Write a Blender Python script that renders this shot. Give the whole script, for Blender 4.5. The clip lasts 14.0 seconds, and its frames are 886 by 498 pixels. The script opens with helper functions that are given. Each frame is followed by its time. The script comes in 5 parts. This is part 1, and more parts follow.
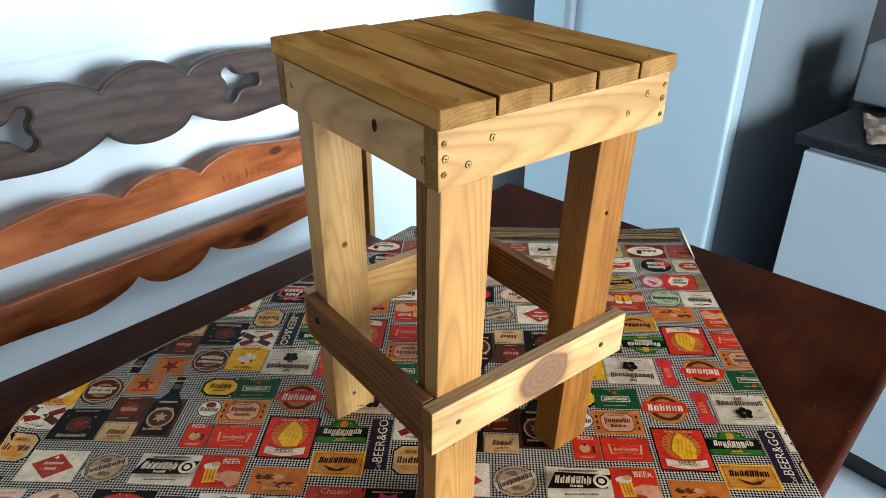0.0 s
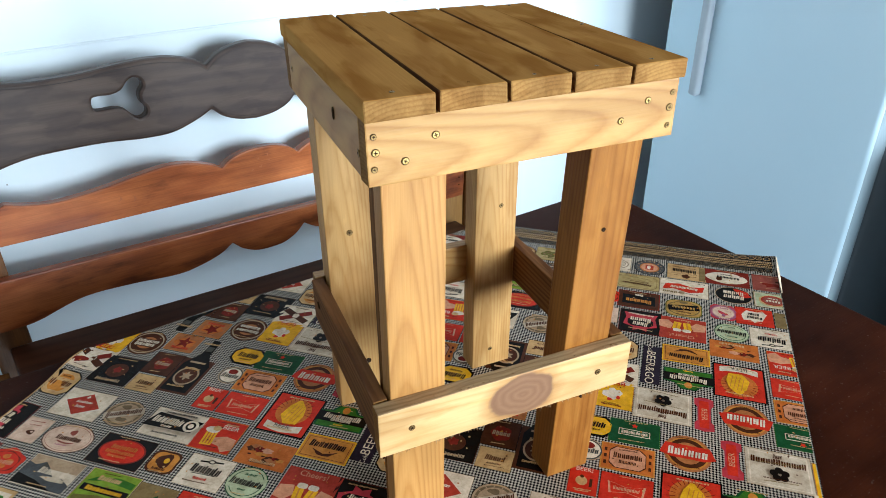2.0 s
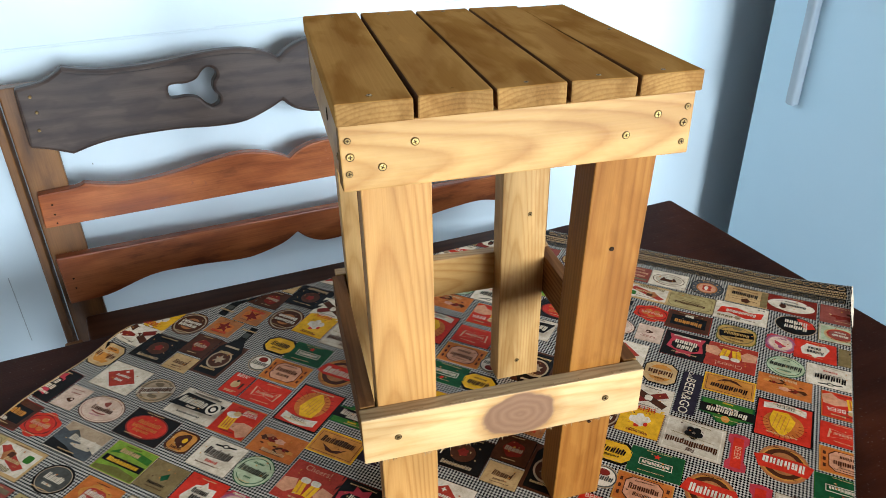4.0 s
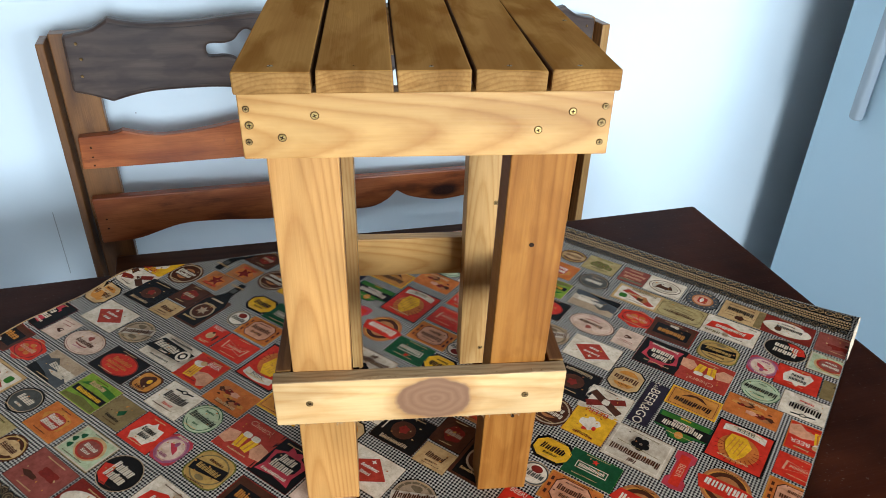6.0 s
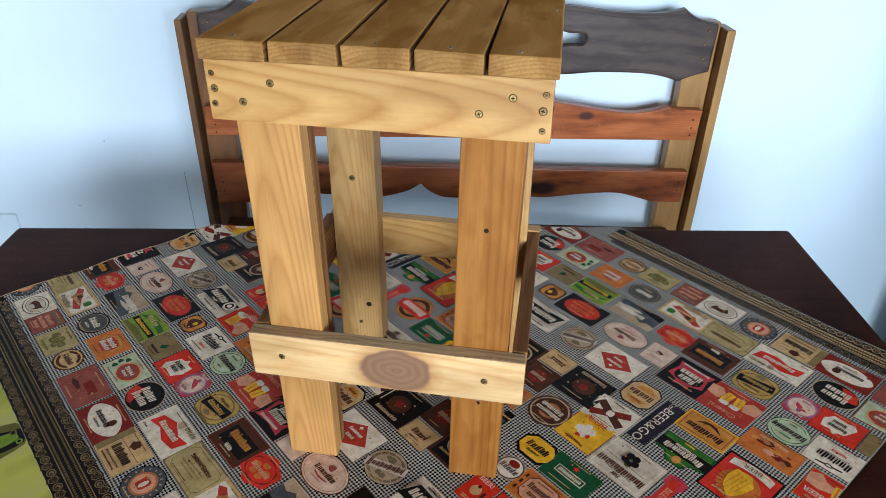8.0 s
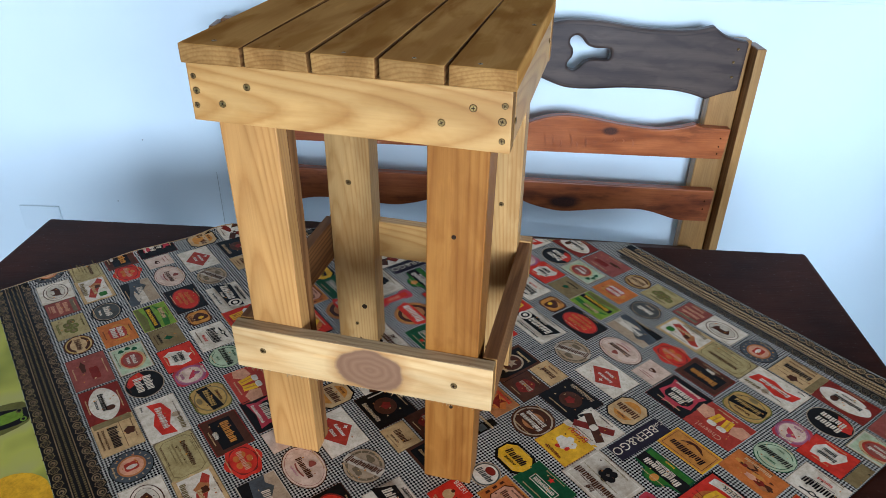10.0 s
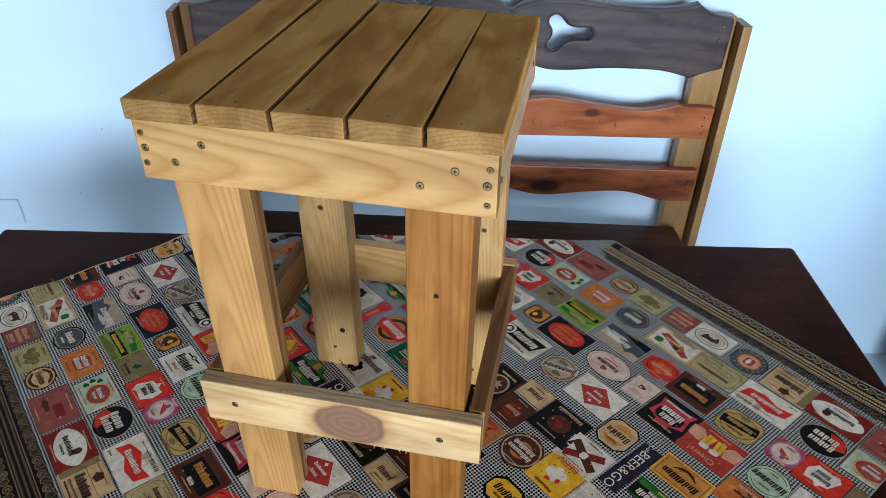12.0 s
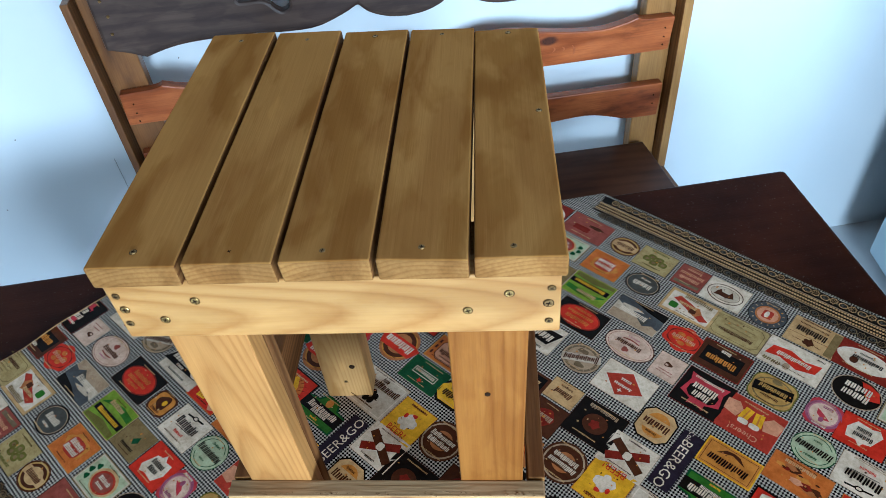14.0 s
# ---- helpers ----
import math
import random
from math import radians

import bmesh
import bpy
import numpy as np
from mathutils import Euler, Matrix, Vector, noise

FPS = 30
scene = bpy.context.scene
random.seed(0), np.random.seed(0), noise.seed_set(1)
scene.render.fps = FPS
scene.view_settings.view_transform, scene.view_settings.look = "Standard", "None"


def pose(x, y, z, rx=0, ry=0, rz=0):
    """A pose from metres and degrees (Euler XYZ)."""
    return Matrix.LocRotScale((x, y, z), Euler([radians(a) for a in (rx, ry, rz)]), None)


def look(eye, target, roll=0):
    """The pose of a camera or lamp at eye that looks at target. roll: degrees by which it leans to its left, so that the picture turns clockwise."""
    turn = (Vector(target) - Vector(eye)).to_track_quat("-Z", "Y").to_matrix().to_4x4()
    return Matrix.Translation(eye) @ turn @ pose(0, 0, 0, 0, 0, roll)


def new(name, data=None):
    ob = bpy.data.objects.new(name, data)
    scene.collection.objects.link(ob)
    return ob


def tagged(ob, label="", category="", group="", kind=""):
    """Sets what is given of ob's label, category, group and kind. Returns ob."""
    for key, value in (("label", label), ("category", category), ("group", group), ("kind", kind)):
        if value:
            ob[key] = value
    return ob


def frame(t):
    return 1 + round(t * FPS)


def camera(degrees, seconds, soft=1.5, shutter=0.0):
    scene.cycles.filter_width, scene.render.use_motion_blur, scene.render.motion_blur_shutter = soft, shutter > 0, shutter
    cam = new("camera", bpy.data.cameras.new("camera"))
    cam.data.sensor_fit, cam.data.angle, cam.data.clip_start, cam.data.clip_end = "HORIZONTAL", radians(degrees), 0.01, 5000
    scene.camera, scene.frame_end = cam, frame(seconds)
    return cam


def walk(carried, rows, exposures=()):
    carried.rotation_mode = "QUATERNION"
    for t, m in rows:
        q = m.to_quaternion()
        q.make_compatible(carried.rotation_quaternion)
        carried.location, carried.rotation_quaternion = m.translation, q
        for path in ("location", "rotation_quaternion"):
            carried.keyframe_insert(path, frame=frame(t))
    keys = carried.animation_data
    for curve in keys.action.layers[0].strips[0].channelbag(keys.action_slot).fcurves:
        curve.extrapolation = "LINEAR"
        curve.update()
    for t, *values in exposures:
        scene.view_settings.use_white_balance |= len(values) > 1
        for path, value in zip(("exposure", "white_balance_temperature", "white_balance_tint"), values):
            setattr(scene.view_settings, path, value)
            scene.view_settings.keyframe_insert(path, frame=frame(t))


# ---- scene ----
# camera and its path
cam = camera(64.5, 14.0, soft=0.5)
PATH = [
    (0, (-0.442, -0.401, 0.649), (0.621, 0.989, -0.319), -0.1),
    (0.5, (-0.398, -0.421, 0.648), (0.575, 1.037, -0.315), 0.8),
    (1, (-0.349, -0.437, 0.641), (0.539, 1.056, -0.349), 2.2),
    (1.5, (-0.311, -0.463, 0.646), (0.41, 1.133, -0.32), -0.5),
    (2, (-0.275, -0.465, 0.639), (0.399, 1.142, -0.342), -0.6),
    (2.5, (-0.257, -0.469, 0.642), (0.332, 1.175, -0.333), -1.1),
    (3, (-0.233, -0.466, 0.637), (0.323, 1.182, -0.351), -1.7),
    (3.2, (-0.221, -0.464, 0.636), (0.306, 1.196, -0.348), -1.7),
    (5.3, (-0.103, -0.493, 0.644), (0.169, 1.213, -0.363), 0.2),
    (5.5, (-0.087, -0.493, 0.643), (0.172, 1.211, -0.371), 0.6),
    (6, (-0.04, -0.499, 0.641), (0.139, 1.202, -0.396), 1.5),
    (6.5, (0.01, -0.508, 0.641), (0.079, 1.185, -0.421), 1.6),
    (7, (0.053, -0.513, 0.641), (-0.029, 1.193, -0.399), 1.2),
    (7.5, (0.099, -0.519, 0.638), (-0.098, 1.166, -0.422), 0.9),
    (7.7, (0.117, -0.518, 0.636), (-0.114, 1.166, -0.417), 0.8),
    (9.8, (0.209, -0.515, 0.635), (-0.192, 1.157, -0.386), 0.8),
    (10, (0.213, -0.518, 0.64), (-0.196, 1.154, -0.378), 0.9),
    (10.5, (0.219, -0.512, 0.653), (-0.169, 1.155, -0.381), 0.8),
    (11, (0.216, -0.498, 0.666), (-0.187, 1.14, -0.408), 0.6),
    (11.5, (0.203, -0.465, 0.679), (-0.143, 1.139, -0.463), 1.2),
    (12, (0.189, -0.431, 0.691), (-0.141, 1.183, -0.442), 0.6),
    (12.5, (0.166, -0.398, 0.704), (-0.091, 1.182, -0.494), -0.4),
    (13, (0.144, -0.366, 0.724), (-0.136, 1.179, -0.515), -3.3),
    (13.5, (0.12, -0.329, 0.747), (-0.067, 1.166, -0.569), -3.9),
    (14, (0.105, -0.286, 0.765), (-0.061, 1.16, -0.607), -6.0),
]
walk(cam, [(t, look(eye, target, roll)) for t, eye, target, roll in PATH], exposures=[(0.0, 0.80, 5900, 6), (3.0, 0.80, 5800, 5), (5.5, 0.66, 5850, 7), (7.5, 0.46, 5600, 8), (10.0, 0.30, 5300, 8), (12.0, 0.32, 5100, 6), (14.0, 0.56, 5150, 4)])

# ---- world, lights ----
world = bpy.data.worlds.new("world")
scene.world = world
world.use_nodes = True
wn = world.node_tree
sky = wn.nodes.new("ShaderNodeTexSky")
sky.sky_type, sky.sun_disc = "NISHITA", False
sky.sun_elevation, sky.sun_rotation = radians(40), radians(150)
wn.links.new(sky.outputs[0], wn.nodes["Background"].inputs[0])
wn.nodes["Background"].inputs[1].default_value = 0.12


def area_lamp(name, sx, sy, watts, colour, m):
    data = bpy.data.lights.new(name, "AREA")
    data.shape, data.size, data.size_y, data.energy, data.color = "RECTANGLE", sx, sy, watts, colour
    ob = new(name, data)
    ob.matrix_world = m
    return ob


# daylight that comes in by the window and by the open door behind the camera
area_lamp("window_daylight", 1.1, 1.1, 88, (0.88, 0.955, 1.0), look((1.94, -2.25, 0.72), (0.0, 0.3, 0.1)))
area_lamp("door_daylight", 0.9, 1.2, 104, (0.88, 0.955, 1.0), look((0.85, -3.60, 0.68), (0.0, 0.5, 0.1)))

# ---- materials ----


def nodes_of(name, rough=0.5, metal=0.0):
    mat = bpy.data.materials.new(name)
    mat.use_nodes = True
    nt = mat.node_tree
    b = nt.nodes["Principled BSDF"]
    b.inputs["Roughness"].default_value, b.inputs["Metallic"].default_value = rough, metal
    return mat, nt, b


def add(nt, kind, **inputs):
    n = nt.nodes.new("ShaderNode" + kind)
    for key, value in inputs.items():
        n.inputs[key.replace("_", " ")].default_value = value
    return n


def ramp(nt, source, *stops):
    r = nt.nodes.new("ShaderNodeValToRGB")
    while len(r.color_ramp.elements) < len(stops):
        r.color_ramp.elements.new(0.5)
    for el, (p, c) in zip(r.color_ramp.elements, stops):
        el.position, el.color = p, (*c, 1)
    nt.links.new(source, r.inputs[0])
    return r.outputs[0]


def mix(nt, fac, a, b, mode="MIX"):
    m = nt.nodes.new("ShaderNodeMix")
    m.data_type, m.blend_type = "RGBA", mode
    for sock, v in ((m.inputs[0], fac), (m.inputs[6], a), (m.inputs[7], b)):
        if isinstance(v, bpy.types.NodeSocket):
            nt.links.new(v, sock)
        elif isinstance(v, tuple):
            sock.default_value = (*v, 1)
        else:
            sock.default_value = v
    return m.outputs[2]


def bump(nt, b, height, strength=0.3, distance=0.001):
    n = nt.nodes.new("ShaderNodeBump")
    n.inputs["Strength"].default_value, n.inputs["Distance"].default_value = strength, distance
    nt.links.new(height, n.inputs["Height"])
    nt.links.new(n.outputs[0], b.inputs["Normal"])


def object_coords(nt, per_object=True, spread=(7.3, 0.022, 0.016)):
    tc = nt.nodes.new("ShaderNodeTexCoord")
    if not per_object:
        return tc.outputs["Object"]
    info = nt.nodes.new("ShaderNodeObjectInfo")
    off = nt.nodes.new("ShaderNodeVectorMath")
    off.operation = "MULTIPLY_ADD"
    nt.links.new(info.outputs["Random"], off.inputs[0])
    off.inputs[1].default_value = spread
    nt.links.new(tc.outputs["Object"], off.inputs[2])
    return off.outputs[0]


def wood(name, light, dark, spacing=0.006, rough=0.42, tilt=1.6, face="y", depth=0.018, fine=0.5, knot=None, stain=(0.6, 0.6, 0.6), random_tone=0.25, spec=0.5, warp_by=0.016, dust=0.0, knot_tones=((0.120, 0.063, 0.033), (0.142, 0.078, 0.043)), knot_soft=0.1, blotch=0.0, figure=(4.0, 26.0, 26.0), relief=0.35, saw=False, islands=None):
    """Sawn wood with its grain along the object's x axis."""
    mat, nt, b = nodes_of(name, rough)
    co = object_coords(nt)
    mp = add(nt, "Mapping")
    mp.inputs["Rotation"].default_value = (0, 0, radians(tilt)) if face == "y" else (0, radians(tilt), 0)
    mp.inputs["Location"].default_value = (0.0, depth, 0.0) if face == "y" else (0.0, 0.0, depth)
    nt.links.new(object_coords(nt, spread=(0.06, 0.014, 0.010)) if saw else co, mp.inputs[0])
    warp = add(nt, "TexNoise", Scale=1.0, Detail=1.0)
    wm = add(nt, "Mapping")
    wm.inputs["Scale"].default_value = figure
    nt.links.new(co, wm.inputs[0])
    sq = add(nt, "Mapping")
    sq.inputs["Scale"].default_value = (0.35, 1.0, 1.0)
    nt.links.new(co, sq.inputs[0])
    nt.links.new(wm.outputs[0], warp.inputs["Vector"])
    mad = nt.nodes.new("ShaderNodeVectorMath")
    mad.operation = "MULTIPLY_ADD"
    nt.links.new(warp.outputs["Color"], mad.inputs[0])
    mad.inputs[1].default_value = (0.0, warp_by, warp_by)
    nt.links.new(mp.outputs[0], mad.inputs[2])
    rings = nt.nodes.new("ShaderNodeTexWave")
    rings.wave_type, rings.rings_direction, rings.wave_profile = "RINGS", "X", "SAW" if saw else "SIN"
    for k, v in (("Scale", 0.314 / spacing), ("Distortion", 0.35), ("Detail", 2.0), ("Detail Scale", 3.0)):
        rings.inputs[k].default_value = v
    nt.links.new(mad.outputs[0], rings.inputs["Vector"])
    mid = tuple((p * 2 + q) / 3 for p, q in zip(light, dark))
    if saw:
        grain = ramp(nt, rings.outputs["Fac"], (0.0, mid), (0.16, light), (0.36, light), (0.62, mid), (0.86, dark), (1.0, mid))
    else:
        grain = ramp(nt, rings.outputs["Fac"], (0.15, light), (0.6, mid), (0.95, dark))
    st = add(nt, "Mapping")
    st.inputs["Scale"].default_value = (14, 420, 420)
    nt.links.new(co, st.inputs[0])
    fibre = add(nt, "TexNoise", Scale=1.0, Detail=3.0)
    nt.links.new(st.outputs[0], fibre.inputs["Vector"])
    fibres = ramp(nt, fibre.outputs["Fac"], (0.3, (0.62, 0.58, 0.52)), (0.62, (1.0, 1.0, 1.0)))
    col = mix(nt, fine, grain, fibres, "MULTIPLY")
    patch = add(nt, "TexNoise", Scale=16.0, Detail=3.0)
    nt.links.new(sq.outputs[0], patch.inputs["Vector"])
    patches = ramp(nt, patch.outputs["Fac"], (0.4, stain), (0.6, (1.0, 1.0, 1.0)))
    col = mix(nt, 0.55, col, patches, "MULTIPLY")
    if islands:
        # darker heartwood patches with uneven edges, long in the grain
        im = add(nt, "Mapping")
        im.inputs["Scale"].default_value = (11.0, 34.0, 34.0)
        nt.links.new(co, im.inputs[0])
        isl = add(nt, "TexNoise", Scale=1.0, Detail=3.5, Roughness=0.55, Distortion=0.4)
        nt.links.new(im.outputs[0], isl.inputs["Vector"])
        col = mix(nt, 1.0, col, ramp(nt, isl.outputs["Fac"], (0.42, islands), (0.53, (1.0, 1.0, 1.0)), (0.66, (1.0, 1.0, 1.0)), (0.72, (1.1, 1.1, 1.08))), "MULTIPLY")
    info = nt.nodes.new("ShaderNodeObjectInfo")
    tone = ramp(nt, info.outputs["Random"], (0.0, (1 - random_tone, 1 - random_tone * 1.15, 1 - random_tone * 1.3)), (1.0, (1.0, 1.0, 1.0)))
    col = mix(nt, 1.0, col, tone, "MULTIPLY")
    if knot:
        x, y, rx, ry = knot
        tc = nt.nodes.new("ShaderNodeTexCoord")
        km = add(nt, "Mapping")
        km.inputs["Location"].default_value = (-x / rx, 0, -y / ry)
        km.inputs["Scale"].default_value = (1 / rx, 0, 1 / ry)
        nt.links.new(tc.outputs["Object"], km.inputs[0])
        kn = add(nt, "TexNoise", Scale=1.6, Detail=2.0)
        nt.links.new(km.outputs[0], kn.inputs["Vector"])
        kd = nt.nodes.new("ShaderNodeVectorMath")
        kd.operation = "LENGTH"
        nt.links.new(km.outputs[0], kd.inputs[0])
        wob = nt.nodes.new("ShaderNodeMath")
        wob.operation = "MULTIPLY_ADD"
        nt.links.new(kn.outputs["Fac"], wob.inputs[0])
        wob.inputs[1].default_value = 0.34
        nt.links.new(kd.outputs["Value"], wob.inputs[2])
        kr = nt.nodes.new("ShaderNodeMath")
        kr.operation = "PINGPONG"
        nt.links.new(wob.outputs[0], kr.inputs[0])
        kr.inputs[1].default_value = 0.13
        kscale = nt.nodes.new("ShaderNodeMath")
        kscale.operation = "MULTIPLY"
        nt.links.new(kr.outputs[0], kscale.inputs[0])
        kscale.inputs[1].default_value = 7.5
        half = nt.nodes.new("ShaderNodeMath")
        half.operation = "MULTIPLY"
        nt.links.new(wob.outputs[0], half.inputs[0])
        half.inputs[1].default_value = 0.4
        kcol = ramp(nt, kscale.outputs[0], (0.0, knot_tones[0]), (1.0, knot_tones[1]))
        kmask = ramp(nt, half.outputs[0], (0.44, (1, 1, 1)), (0.44 + knot_soft * 0.4, (0, 0, 0)))
        rim = ramp(nt, half.outputs[0], (0.39, (1, 1, 1)), (0.47, (0.62, 0.48, 0.34)), (0.62, (1, 1, 1)))
        col = mix(nt, 0.7, col, rim, "MULTIPLY")
        col = mix(nt, kmask, col, kcol)
    if blotch:
        # dark streaks and small dark knots along the grain
        bl = add(nt, "Mapping")
        bl.inputs["Scale"].default_value = (7.0, 24.0, 24.0)
        nt.links.new(co, bl.inputs[0])
        bn = add(nt, "TexNoise", Scale=1.0, Detail=5.0, Roughness=0.6)
        nt.links.new(bl.outputs[0], bn.inputs["Vector"])
        col = mix(nt, blotch, col, ramp(nt, bn.outputs["Fac"], (0.34, (0.22, 0.13, 0.10)), (0.45, (0.75, 0.68, 0.62)), (0.62, (1.0, 1.0, 1.0)), (0.74, (1.35, 1.4, 1.4))), "MULTIPLY")
    if dust:
        specks = add(nt, "TexNoise", Scale=260.0, Detail=3.0)
        tc = nt.nodes.new("ShaderNodeTexCoord")
        nt.links.new(tc.outputs["Object"], specks.inputs["Vector"])
        col = mix(nt, ramp(nt, specks.outputs["Fac"], (0.66, (0, 0, 0)), (0.76, (dust, dust, dust))), col, (0.30, 0.24, 0.20))
        wide = add(nt, "TexNoise", Scale=5.0, Detail=5.0)
        nt.links.new(tc.outputs["Object"], wide.inputs["Vector"])
        col = mix(nt, 1.0, col, ramp(nt, wide.outputs["Fac"], (0.33, (0.55, 0.52, 0.5)), (0.50, (1.0, 1.0, 1.0)), (0.68, (1.7, 1.6, 1.5))), "MULTIPLY")
    nt.links.new(col, b.inputs["Base Color"])
    b.inputs["Specular IOR Level"].default_value = spec
    bump(nt, b, fibre.outputs["Fac"], relief, 0.0006)
    return mat


def mottled(name, c1, c2, scale=6.0, rough=0.5, metal=0.0, bumps=0.15, fine=180.0, distance=0.0008, spec=0.5):
    """A plain surface with large stains and a fine relief."""
    mat, nt, b = nodes_of(name, rough, metal)
    co = object_coords(nt, False)
    n1 = add(nt, "TexNoise", Scale=scale, Detail=4.0)
    n2 = add(nt, "TexNoise", Scale=fine, Detail=2.0)
    for n in (n1, n2):
        nt.links.new(co, n.inputs["Vector"])
    col = ramp(nt, n1.outputs["Fac"], (0.35, c1), (0.65, c2))
    nt.links.new(col, b.inputs["Base Color"])
    b.inputs["Specular IOR Level"].default_value = spec
    rr = nt.nodes.new("ShaderNodeMapRange")
    nt.links.new(n1.outputs["Fac"], rr.inputs[0])
    rr.inputs[3].default_value, rr.inputs[4].default_value = rough * 0.85, min(1, rough * 1.2)
    nt.links.new(rr.outputs[0], b.inputs["Roughness"])
    bump(nt, b, n2.outputs["Fac"], bumps, distance)
    return mat


PINE = wood("pine", (0.53, 0.292, 0.090), (0.415, 0.200, 0.051), 0.0044, 0.45, tilt=4.6, depth=0.050, spec=0.3, warp_by=0.012, fine=0.15, figure=(3.0, 16.0, 16.0), random_tone=0.1, saw=True, islands=(0.88, 0.83, 0.75))
PINE_BACK = wood("pine_back", (0.54, 0.308, 0.108), (0.455, 0.240, 0.072), 0.0038, 0.45, tilt=-2.8, face="z", depth=0.022, spec=0.3, warp_by=0.014, figure=(2.6, 16.0, 16.0), fine=0.2, random_tone=0.1, saw=True, islands=(0.84, 0.78, 0.70))
PINE_LEG = wood("pine_leg", (0.48, 0.236, 0.066), (0.385, 0.172, 0.043), 0.0038, 0.45, tilt=-2.6, face="z", depth=0.024, spec=0.3, warp_by=0.010, figure=(2.2, 14.0, 14.0), fine=0.15, random_tone=0.06, saw=True)
PINE_TOP = wood("pine_seat", (0.52, 0.274, 0.079), (0.43, 0.212, 0.058), 0.021, 0.7, tilt=-5.0, face="z", depth=0.05, stain=(0.86, 0.82, 0.76), random_tone=0.1, fine=0.12, spec=0.0, warp_by=0.05, figure=(6.0, 20.0, 20.0), islands=(0.80, 0.74, 0.64))
PINE_RED = wood("pine_red", (0.300, 0.122, 0.022), (0.240, 0.088, 0.014), 0.0050, 0.45, tilt=-1.2, face="z", depth=0.035, spec=0.15, fine=0.25, warp_by=0.010, figure=(2.0, 14.0, 14.0), stain=(0.70, 0.62, 0.55), random_tone=0.05, saw=True, islands=(0.84, 0.78, 0.70))
PINE_KNOT = wood("pine_knot", (0.62, 0.392, 0.170), (0.54, 0.308, 0.115), 0.0060, 0.5, tilt=3.0, depth=0.04, knot=(0.0125, -0.001, 0.0375, 0.0265), spec=0.3, warp_by=0.016, figure=(3.0, 14.0, 14.0), fine=0.2, random_tone=0.05, saw=True, islands=(0.90, 0.84, 0.76), knot_tones=((0.168, 0.082, 0.040), (0.208, 0.106, 0.054)))
PINE_FUZZ = wood("pine_fuzzy", (0.48, 0.33, 0.175), (0.40, 0.265, 0.13), 0.006, 0.85, fine=0.6, face="z", stain=(0.45, 0.4, 0.34), spec=0.15, relief=0.9, figure=(20.0, 40.0, 40.0))
# darker, redder pine of the side stretchers and the leg backing
PINE_DARK = wood("pine_dark", (0.25, 0.110, 0.032), (0.16, 0.062, 0.016), 0.007, 0.75, fine=0.7, face="z", spec=0.15)
PINE_END = wood("pine_end_grain", (0.330, 0.172, 0.050), (0.265, 0.128, 0.034), 0.0034, 0.75, tilt=2, fine=0.4, face="z", depth=0.085, warp_by=0.008, figure=(8.0, 18.0, 50.0), random_tone=0.15, spec=0.1, saw=True, islands=(0.80, 0.74, 0.66))
# sawn edges between the seat boards, darkened for the shade in the gaps
PINE_SAWN_GAP = wood("pine_sawn_gap_shade", (0.235, 0.108, 0.030), (0.150, 0.060, 0.016), 0.006, 0.8, fine=0.6, face="z", spec=0.1)
DARKWOOD = wood("bench_dark", (0.102, 0.067, 0.050), (0.074, 0.047, 0.036), 0.026, 0.45, tilt=4, stain=(0.55, 0.50, 0.52), random_tone=0.1, fine=0.35, warp_by=0.03, figure=(4.0, 14.0, 14.0), relief=0.2, spec=0.35, islands=(0.72, 0.68, 0.70))
RED1, RED2 = (0.50, 0.150, 0.042), (0.37, 0.098, 0.024)
GROOVE = mottled("dark_groove", (0.030, 0.019, 0.016), (0.045, 0.028, 0.022), 60, 0.6)
REDWOOD = wood("bench_red", RED1, RED2, 0.03, 0.34, tilt=4, stain=(0.6, 0.5, 0.4), random_tone=0.1, warp_by=0.05, blotch=0.7, spec=0.32, knot=(0.306, 0.033, 0.014, 0.0075), knot_tones=((0.040, 0.014, 0.009), (0.11, 0.034, 0.016)), knot_soft=0.8)
REDWOOD_LOW = wood("bench_red_low", RED1, RED2, 0.03, 0.34, tilt=4, stain=(0.6, 0.5, 0.4), random_tone=0.1, warp_by=0.05, blotch=0.7, spec=0.32, knot=(0.217, -0.163, 0.030, 0.012), knot_tones=((0.035, 0.012, 0.008), (0.07, 0.022, 0.012)), knot_soft=0.8)
# dark and pale post wood; the dark one also paints the side board's shade
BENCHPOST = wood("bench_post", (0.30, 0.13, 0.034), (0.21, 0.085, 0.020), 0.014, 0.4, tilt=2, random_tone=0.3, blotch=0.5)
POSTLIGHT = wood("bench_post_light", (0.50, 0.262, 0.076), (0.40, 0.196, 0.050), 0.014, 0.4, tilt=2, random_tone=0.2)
SEATWOOD = wood("bench_seat", (0.125, 0.050, 0.024), (0.10, 0.038, 0.018), 0.03, 0.45, tilt=2, stain=(0.6, 0.55, 0.5), blotch=0.4, fine=0.2, relief=0.12, spec=0.3)
TABLEWOOD = wood("table_top", (0.040, 0.0098, 0.0036), (0.036, 0.0086, 0.0032), 0.03, 0.40, tilt=0.6, face="z", stain=(0.7, 0.6, 0.55), random_tone=0.05, fine=0.35, spec=0.03, dust=0.16)
WALL = mottled("white_wall", (0.755, 0.835, 0.88), (0.80, 0.875, 0.915), 2.2, 0.30, bumps=0.25, fine=60)
# ceiling and outer walls are coloured dark to keep bounced light low
CEIL = mottled("dimmed_ceiling", (0.09, 0.05, 0.026), (0.13, 0.072, 0.038), 5.0, 0.6)
